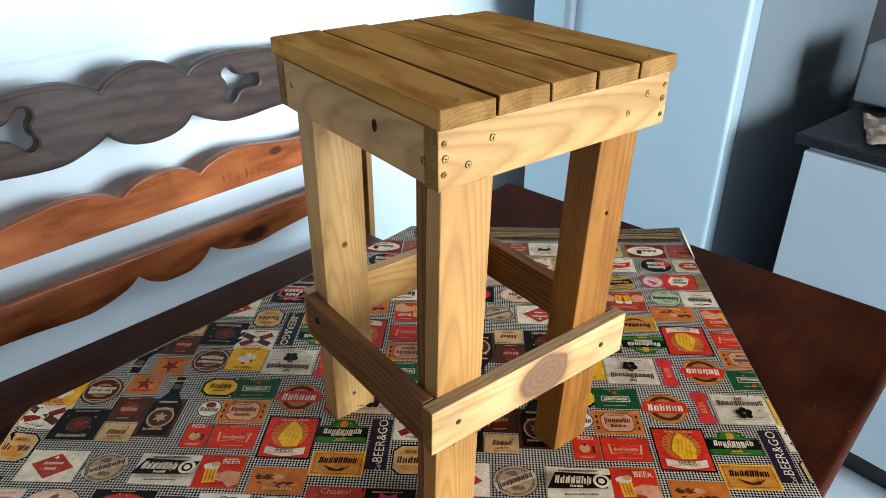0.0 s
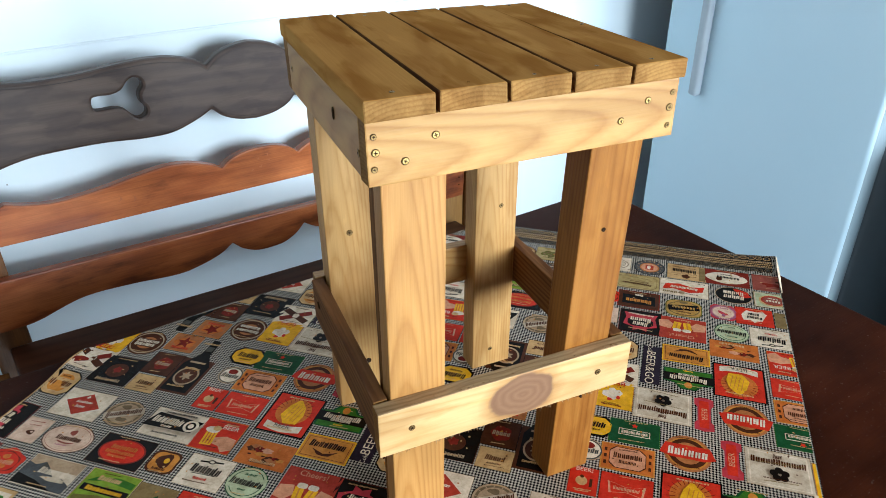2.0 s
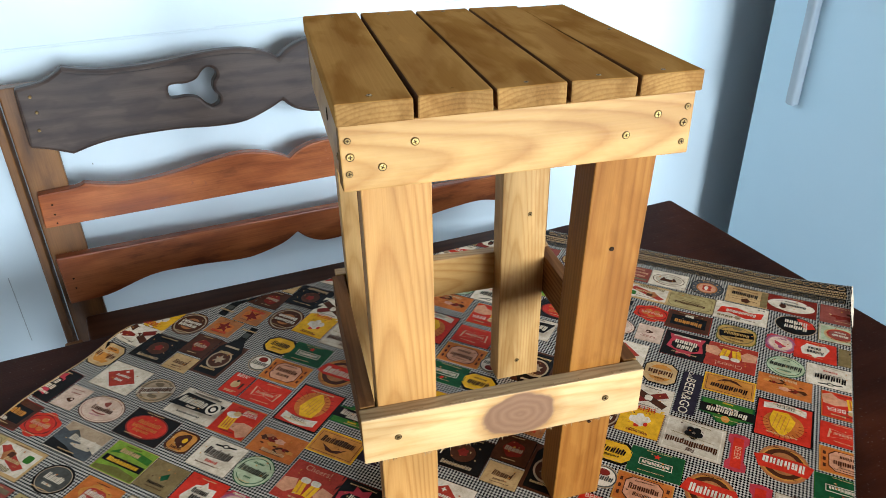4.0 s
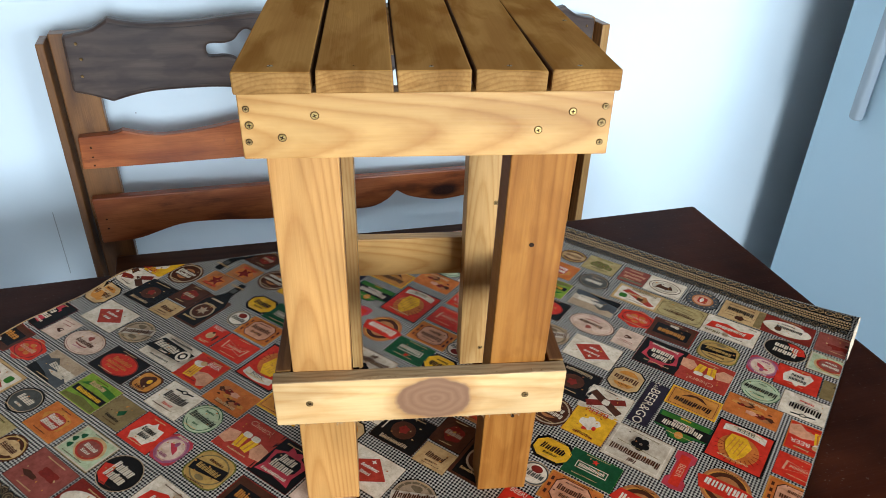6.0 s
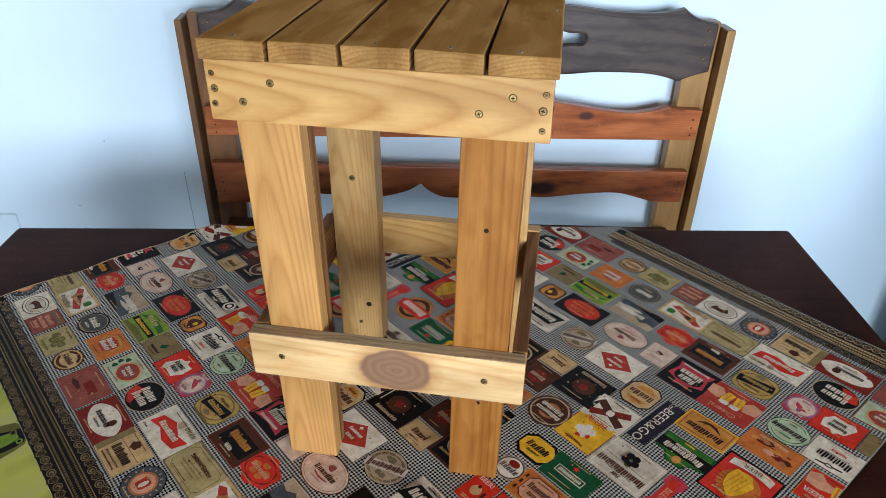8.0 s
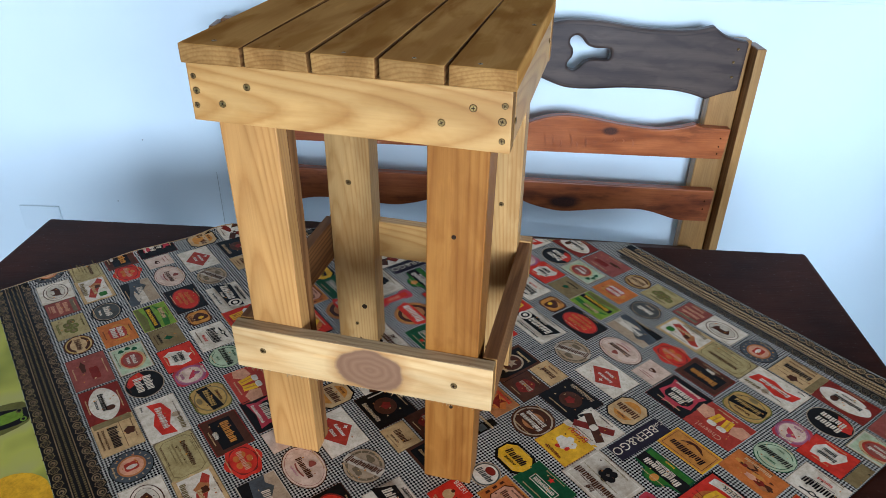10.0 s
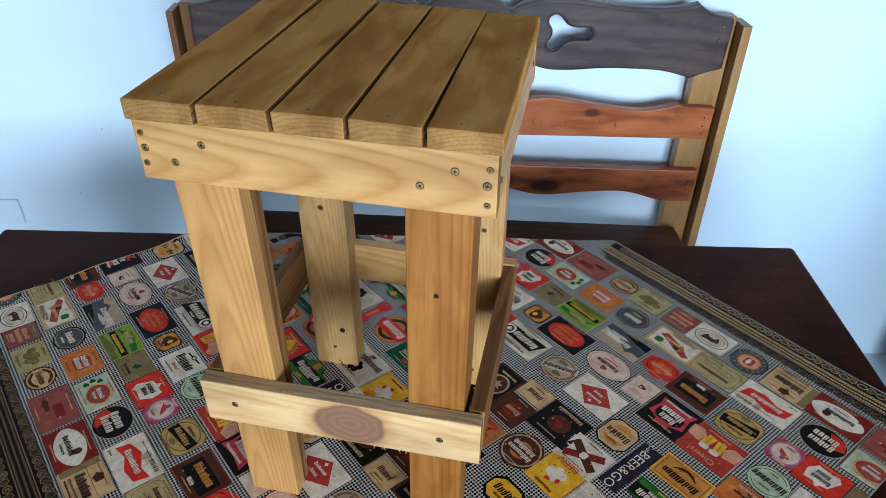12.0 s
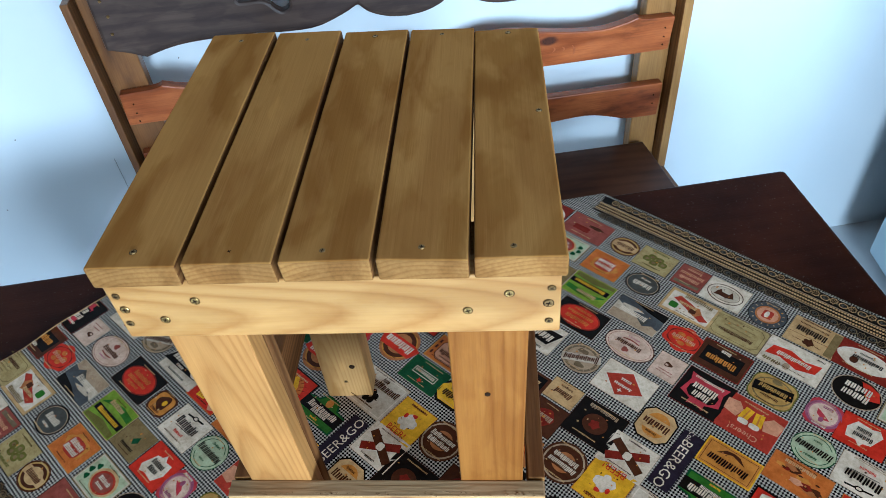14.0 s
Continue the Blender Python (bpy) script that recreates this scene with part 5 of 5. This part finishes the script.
        lines("O", (0.5, 0.15, 0.12), (0.56, 0.12, -0.06), (0.36, 0.1, -0.2))
    elif name == "monk":
        p.oval("N", w, h, 0, 0, 36, 4, 0.18)
        p.oval("A", w * 0.86, h * 0.84, 0, 0, 36, 4, 0.18)
        p.oval("N", w * 0.5, h * 0.6, 0, h * 0.04, 18, 3, 0.25)
        p.oval("Y", w * 0.16, h * 0.2, w * 0.06, h * 0.06, 10)
        lines("N", (0.4, 0.1, -0.26))
    elif name == "cream_small":
        framed(p, "C", "V", w, h, 0.0006)
        lines("N", (0.56, 0.26, 0.04), (0.4, 0.08, -0.24))
    elif name == "bottle":
        p.rect("N", w, h * 0.6, 0, -h * 0.2)
        p.shape("K", [(-w * 0.4, -h * 0.47), (w * 0.4, -h * 0.47), (w * 0.42, h * 0.0), (w * 0.15, h * 0.2), (w * 0.13, h * 0.48), (-w * 0.13, h * 0.48), (-w * 0.15, h * 0.2), (-w * 0.42, h * 0.0)])
        p.oval("L", w * 0.7, h * 0.32, 0, -h * 0.2, 24)
        p.oval("N", w * 0.6, h * 0.27, 0, -h * 0.2, 24)
        star(p, "L", w * 0.2, 0, -h * 0.2, 6, 0.5)
        p.bars("C", w * 0.5, h * 0.04, 0, -h * 0.07, 7, rng)
        p.rect("S", w * 0.22, h * 0.09, 0, h * 0.3)
        p.rect("L", w * 0.5, h * 0.03, 0, h * 0.04)
    elif name == "harvest":
        framed(p, "T", "A", w, h, 0.0008)
        p.oval("O", w * 0.8, h * 0.62, 0, 0, 18, 5, 0.2)
        star(p, "D", w * 0.3, 0, h * 0.02, 5, 0.42)
        p.bars("R", w * 0.6, h * 0.14, 0, -h * 0.3, 7, rng)
    else:
        framed(p, "N", "K", w, h, 0.0009)
        p.oval("D", w * 0.6, h * 0.6, 0, 0, 20, 5, 0.15)
        lines("L", (0.5, 0.16, 0.0))
    return p


# the print's rows: distance from the middle line, and in each row where a badge stands, its size and its looks
def row(v, *items):
    return [(u, v + dv, w, h, kind) for u, w, h, kind, dv in items]


SET = row(-0.397,
          (-0.586, 0.060, 0.048, "boar", 0), (-0.533, 0.045, 0.045, "worth", 0), (-0.475, 0.057, 0.045, "hops", 0), (-0.423, 0.047, 0.040, "amber_oval", 0),
          (-0.354, 0.074, 0.050, "faded", 0), (-0.276, 0.074, 0.050, "vesica", 0), (-0.211, 0.064, 0.050, "old_label", 0), (-0.149, 0.052, 0.050, "lion_round", 0))
SET += row(-0.344,
           (-0.560, 0.075, 0.048, "vintage", 0), (-0.485, 0.052, 0.044, "alpine", 0), (-0.421, 0.060, 0.046, "here", 0), (-0.349, 0.066, 0.046, "rosso", 0),
           (-0.285, 0.058, 0.050, "star_oval", 0), (-0.207, 0.078, 0.050, "flag", 0), (-0.131, 0.076, 0.048, "label_cream", 0))
SET += row(-0.288,
           (-0.581, 0.060, 0.046, "blossom", 0), (-0.511, 0.074, 0.048, "hill", 0), (-0.430, 0.068, 0.048, "picnic", 0), (-0.369, 0.052, 0.042, "grey_leaf", 0),
           (-0.313, 0.056, 0.048, "badge_red", 0), (-0.267, 0.042, 0.044, "profile", 0), (-0.207, 0.066, 0.056, "shield", 0.006), (-0.137, 0.066, 0.048, "malt", 0))
SET += row(-0.234,
           (-0.588, 0.038, 0.042, "pale", 0), (-0.531, 0.070, 0.048, "pilgrim", 0), (-0.450, 0.074, 0.048, "red_lamp", 0), (-0.390, 0.046, 0.042, "monk", 0),
           (-0.333, 0.060, 0.048, "straw", 0), (-0.277, 0.050, 0.048, "circle", 0), (-0.205, 0.070, 0.058, "mugs", 0.010), (-0.143, 0.064, 0.062, "black_pink", 0.008))
SET += row(-0.176,
           (-0.559, 0.072, 0.052, "diamond", 0), (-0.493, 0.056, 0.050, "stone", 0), (-0.417, 0.078, 0.050, "target", 0), (-0.352, 0.058, 0.054, "pint", 0),
           (-0.278, 0.068, 0.042, "copper", -0.012), (-0.211, 0.066, 0.040, "gold_label", 0.018), (-0.122, 0.046, 0.050, "barrel", 0.028))
SET += row(-0.118,
           (-0.563, 0.064, 0.058, "night", 0.015), (-0.507, 0.044, 0.034, "cream_small", 0.002), (-0.461, 0.050, 0.122, "bottle", 0.056),
           (-0.401, 0.034, 0.042, "maid", 0), (-0.352, 0.060, 0.042, "bowtie", 0), (-0.281, 0.068, 0.074, "prayer", 0.003), (-0.214, 0.066, 0.048, "green_arch", 0.015),
           (-0.118, 0.060, 0.050, "ribbon", 0.028))
SET += row(-0.070,
           (-0.354, 0.064, 0.044, "oldtime", 0), (-0.401, 0.036, 0.036, "grey_oval", 0.003), (-0.285, 0.066, 0.060, "crown", 0.030), (-0.182, 0.074, 0.060, "gnome", 0.032),
           (-0.234, 0.024, 0.064, "pillar", 0.034), (-0.564, 0.056, 0.056, "artisan", 0.034), (-0.117, 0.054, 0.056, "free", 0.027), (-0.509, 0.046, 0.048, "dark", -0.002))
SET += row(-0.023, (-0.349, 0.062, 0.042, "emerald", 0), (-0.400, 0.050, 0.038, "porter", 0), (-0.509, 0.048, 0.040, "harvest", 0.002))


def lettering(text, size, x, y, turn):
    """The outlines of a word in the built-in font, as flat faces."""
    cu = bpy.data.curves.new("word", "FONT")
    cu.body, cu.size, cu.align_x, cu.align_y, cu.resolution_u = text, size, "CENTER", "CENTER", 2
    ob = bpy.data.objects.new("word", cu)
    scene.collection.objects.link(ob)
    me = bpy.data.meshes.new_from_object(ob.evaluated_get(bpy.context.evaluated_depsgraph_get()))
    bpy.data.objects.remove(ob)
    c, s = math.cos(turn), math.sin(turn)
    pts = [(x + c * v.co.x - s * v.co.y, y + s * v.co.x + c * v.co.y) for v in me.vertices]
    faces = [tuple(p.vertices) for p in me.polygons]
    return pts, faces


# the plain words among the badges: ink and outlines
LETTERS = {"strip": [("W", lettering("BEER&GO", 0.0175, 0.002, 0.006, math.pi / 2)), ("W", lettering("Cold", 0.009, 0.004, -0.0375, math.pi / 2))],
           "mugs": [("P", lettering("Cheers!", 0.0115, 0, 0.021, 0))], "pint": [("W", lettering("BEER", 0.0105, 0.012, 0.0125, 0))],
           "prayer": [("S", lettering("BEER", 0.0105, 0, -0.0258, 0))], "free": [("R", lettering("BEER!", 0.0125, 0, -0.0205, 0))],
           "maid": [("W", lettering("BEER!", 0.0085, 0, 0.0145, 0))], "pillar": [("P", lettering("BEER", 0.0105, 0, 0, math.pi / 2))],
           "malt": [("W", lettering("BEER", 0.006, 0.0, -0.0125, 0))]}


def clip(bm):
    """Cuts away what lies beyond the ends of the cloth and the edges of the table; the badge is in the cloth's own plane here."""
    planes = [((U0 + 0.002, 0, 0), (-1, 0, 0)), ((U1 - 0.002, 0, 0), (1, 0, 0))]
    flat = T_IN @ cloth_frame
    back = flat.inverted()
    for y, s in ((-0.002, 1), (-TW + 0.002, -1)):
        planes.append((tuple(back @ Vector((0, y, 0))), tuple(back.to_3x3() @ Vector((0, s, 0)))))
    for co, no in planes:
        bmesh.ops.bisect_plane(bm, geom=bm.verts[:] + bm.edges[:] + bm.faces[:], plane_co=co, plane_no=no, clear_outer=True)


def print_badge(kind, u, v, w, h, half_turn, seed):
    rng = random.Random(seed)
    if kind == "strip":
        p = Print()
        p.rect("f", w, h)
        words = LETTERS["strip"]
    else:
        p = badge_print(kind, w, h, rng)
        words = LETTERS.get(kind, ())
    if kind != "strip" and w > 0.04 and h > 0.03:
        dark_ground = p.layers[0][0] in "KNDESMRG"
        fine = "C" if dark_ground else "N"
        for side_y in (-1, 1):
            if rng.random() < 0.7:
                p.bars(fine, w * rng.uniform(0.35, 0.6), h * 0.035, w * rng.uniform(-0.05, 0.05), side_y * h * 0.385, 12, rng)
        for k in range(rng.randint(3, 6)):
            p.oval(rng.choice((fine, "T", "A")), rng.uniform(0.0012, 0.003), rng.uniform(0.0012, 0.003), rng.uniform(-0.32, 0.32) * w, rng.uniform(-0.3, 0.3) * h, 7)
    inks = []
    bm = bmesh.new()
    sgn = -1 if half_turn else 1
    jit = rng.uniform(-0.012, 0.012)
    cj, sj = math.cos(jit) * sgn, math.sin(jit) * sgn

    def put(pts, faces, ink, level):
        if ink not in inks:
            inks.append(ink)
        vs = [bm.verts.new((u + cj * x - sj * y, v + sj * x + cj * y, 0.00025 * level)) for x, y in pts]
        for f in faces:
            if len(set(f)) > 2:
                face = bm.faces.new([vs[k] for k in f])
                face.material_index = inks.index(ink)

    level = 1
    for ink, loop in p.layers:
        level += 0.16
        put(loop, [tuple(range(len(loop)))], ink, level)
    for ink, (pts, faces) in words:
        put(pts, faces, ink, level + 0.4)
    clip(bm)
    for axis, at, size in ((0, u, max(w, h)), (1, v, max(w, h))):
        # shared cuts let all layers follow the lie of the cloth alike
        k = math.floor((at - size) / 0.018)
        while k * 0.018 < at + size:
            if abs(k * 0.018 - at) < size:
                bmesh.ops.bisect_plane(bm, geom=bm.verts[:] + bm.edges[:] + bm.faces[:], plane_co=(k * 0.018, 0, 0) if axis == 0 else (0, k * 0.018, 0), plane_no=(1, 0, 0) if axis == 0 else (0, 1, 0))
            k += 1
    if not bm.faces:
        bm.free()
        return None
    for vert in bm.verts:
        vert.co = cloth_inverse @ lay(vert.co.x, vert.co.y, vert.co.z)
    bm.normal_update()
    bmesh.ops.reverse_faces(bm, faces=[f for f in bm.faces if f.normal.z < 0])
    return part("printed_badge", bm, [INK[k] for k in inks], tablecloth)


SET.append((-0.164, -0.122, 0.026, 0.088, "strip"))
for n, (u, v, w, h, kind) in enumerate(SET):
    for rep in range(-1, 4):
        for half in (False, True):
            uu = u + PERIOD * rep
            x, y = (-uu, -v) if half else (uu, v)
            if U0 - w * 0.45 < x < U1 + w * 0.45:
                print_badge(kind, x, y, w, h, half, n)


# ---- the borders of the cloth ----
def border(v_in, side, ground, line, stitch, lace, petals, bud, bead=0.0009):
    """A lace border: an olive ribbon between rows of loops, on both sides of a dotted band."""
    inks = ["K", "V", "L", "C", "N", "U", "J", "S", "H"]
    bm = bmesh.new()

    def face(loop, ink, level):
        vs = [bm.verts.new(cloth_inverse @ lay(u, v_in + side * v, 0.0002 * level)) for u, v in loop]
        f = bm.faces.new(vs)
        f.normal_update()
        if f.normal.z < 0:
            f.normal_flip()
        f.material_index = inks.index(ink)

    def inside(u, v):
        p = CLOTH_O + CU * u + CV * (v_in + side * v)
        q = T_IN @ Vector((p.x, p.y, 0))
        return q.y < -0.004 and q.y > -TW + 0.004

    def ring(u, v, ru, rv, ink, level, n=24, lobes=0, deep=0.0, turn=0.0):
        loop = []
        for k in range(n):
            t = 2 * math.pi * k / n
            r = 1 - deep * (0.5 + 0.5 * math.cos(lobes * t)) if lobes else 1
            loop.append((u + r * ru * math.cos(t + turn), v + r * rv * math.sin(t + turn)))
        face(loop, ink, level)

    step = 0.0075
    u, k = U0 + 0.003, 0
    while u + step < U1 - 0.002:
        if inside(u, 0.054) and inside(u + step, 0.054) and inside(u, 0.0) and inside(u + step, 0.0):
            # black lace ground, a brown ribbon between two thin lines, and three rows of small pale stitches
            for a, b, ink, level in ((0.0115, 0.0165, lace, 1), (0.0165, 0.0178, line, 1), (0.0178, 0.0265, ground, 1), (0.0265, 0.0352, ground, 1), (0.0352, 0.0365, line, 1), (0.0365, 0.0525, lace, 1)):
                face([(u, a), (u + step, a), (u + step, b), (u, b)], ink, level)
            for row_v, shift in ((0.0205, 0), (0.0265, 1), (0.0325, 0)):
                for half in (0, 1):
                    c = u + step * (0.25 + 0.5 * half) + shift * step * 0.25
                    face([(c - bead, row_v - bead * 1.4), (c + bead, row_v - bead * 1.4), (c + bead, row_v + bead * 1.4), (c - bead, row_v + bead * 1.4)], stitch, 2.2)
        u += step
    pitch = 0.0125
    u, k = U0 + 0.010, 0
    while u < U1 - 0.010:
        if inside(u - 0.01, 0.060) and inside(u + 0.01, 0.060):
            for centre, out, petal in ((0.0072, -1, petals[0]), (0.0458, 1, petals[1])):
                if k % 2:
                    # a leaf of five lobes
                    ring(u, centre, 0.0078, 0.0082, lace, 2.3, 30, 7, 0.16)
                    ring(u, centre, 0.0060, 0.0064, petal, 2.5, 30, 7, 0.22)
                    ring(u, centre, 0.0049, 0.0052, lace, 2.6, 30, 7, 0.22)
                    for q in range(5):
                        a = math.pi * (q + 0.5) / 5
                        face([(u, centre - out * 0.004), (u + 0.0052 * math.cos(a) - 0.0003, centre + out * 0.0052 * math.sin(a)), (u + 0.0052 * math.cos(a) + 0.0003, centre + out * 0.0052 * math.sin(a))], petal, 2.7)
                else:
                    # a curled bud
                    ring(u, centre - out * 0.001, 0.0086, 0.0072, lace, 2.2, 28, 9, 0.10)
                    ring(u + 0.0006, centre - out * 0.001, 0.0062, 0.0052, petal, 2.5, 20)
                    ring(u + 0.0007, centre - out * 0.0010, 0.0049, 0.0041, lace, 2.55, 18)
                    ring(u + 0.0010, centre - out * 0.0012, 0.0034, 0.0028, bud, 2.65, 14)
                    ring(u + 0.0018, centre - out * 0.0006, 0.0017, 0.0015, lace, 2.75, 10)
        u += pitch
        k += 1
    ob = part("lace_border", bm, [INK[k] for k in inks], tablecloth, None, "black and olive printed lace border")
    ob["kind"] = "stuff"


# the far border's paler, greyer inks include the sheen on the cloth
border(0.430, 1, "K", "L", "C", "K", "HC", "S", 0.0012)
border(-0.426, -1, "K", "U", "V", "K", "UV", "U")

# the picture outside the border: a dark form with pale rings on the blurred field
picture = bmesh.new()
PICTURE_INKS = ("K", "I", "W", "X", "Y")
for ink, u, v, ru, rv, level, lobed in (("X", -0.318, -0.522, 0.030, 0.060, 1, 0), ("K", -0.315, -0.516, 0.019, 0.046, 2, 5), ("I", -0.316, -0.516, 0.011, 0.034, 3, 4), ("I", -0.304, -0.4860, 0.0045, 0.0038, 3, 0), ("K", -0.304, -0.4860, 0.0026, 0.0022, 4, 0),
                                      ("X", -0.323, -0.4880, 0.0050, 0.0040, 3, 0), ("K", -0.323, -0.4880, 0.0028, 0.0022, 4, 0), ("Y", -0.165, -0.520, 0.050, 0.042, 1, 0)):
    loop = []
    for k in range(26):
        t = 2 * math.pi * k / 26
        r = 1 - 0.10 * math.cos(lobed * t) if lobed else 1.0
        loop.append(picture.verts.new(cloth_inverse @ lay(u + ru * r * math.cos(t), min(v + rv * r * math.sin(t), -0.4792), 0.0002 * level)))
    f = picture.faces.new(loop)
    f.normal_update()
    if f.normal.z < 0:
        f.normal_flip()
    f.material_index = PICTURE_INKS.index(ink)
bmesh.ops.triangulate(picture, faces=picture.faces[:])
part("printed_picture", picture, [INK[k] for k in PICTURE_INKS], tablecloth, None, "blurred green and yellow printed picture")

# a thin pale line where the cloth is cut
cut = bmesh.new()
prev = None
for k in range(181):
    v = V0 + 0.01 + (0.44 - V0) * k / 180
    p = CLOTH_O + CU * U0 + CV * v
    q = T_IN @ Vector((p.x, p.y, 0))
    if not -TW + 0.004 < q.y < -0.004:
        prev = None
        continue
    wide = 0.0016 + 0.0008 * noise.noise((v * 60, 1.0, 7.0))
    pair = [cut.verts.new(cloth_inverse @ lay(U0 - 0.0004, v, 0.0003)), cut.verts.new(cloth_inverse @ lay(U0 + wide, v, 0.0006))]
    if prev:
        cut.faces.new((prev[0], pair[0], pair[1], prev[1]))
    prev = pair
part("cut_edge", cut, INK["C"], tablecloth, None, "pale cut edge of the cloth", True)

# the white underside shows along the curled end of the cloth
hem = bmesh.new()
prev = None
for k in range(25):
    v = 0.372 + 0.112 * k / 24
    wide = 0.0030 * math.sin(math.pi * (k + 0.5) / 25) * (0.85 + 0.15 * math.sin(k * 0.9))
    row_pair = [hem.verts.new(cloth_inverse @ (lay(U1 + a, v, 0) + Vector((0, 0, b)))) for a, b in ((0.0, 0.0), (0.001 + wide * 0.4, 0.0015 + wide * 0.6), (-wide * 0.8, 0.003 + wide * 0.5))]
    if prev:
        for a in (0, 1):
            hem.faces.new((prev[a], row_pair[a], row_pair[a + 1], prev[a + 1]))
    prev = row_pair
part("curled_edge", hem, INK["W"], tablecloth, None, "white underside of the curled edge", True)
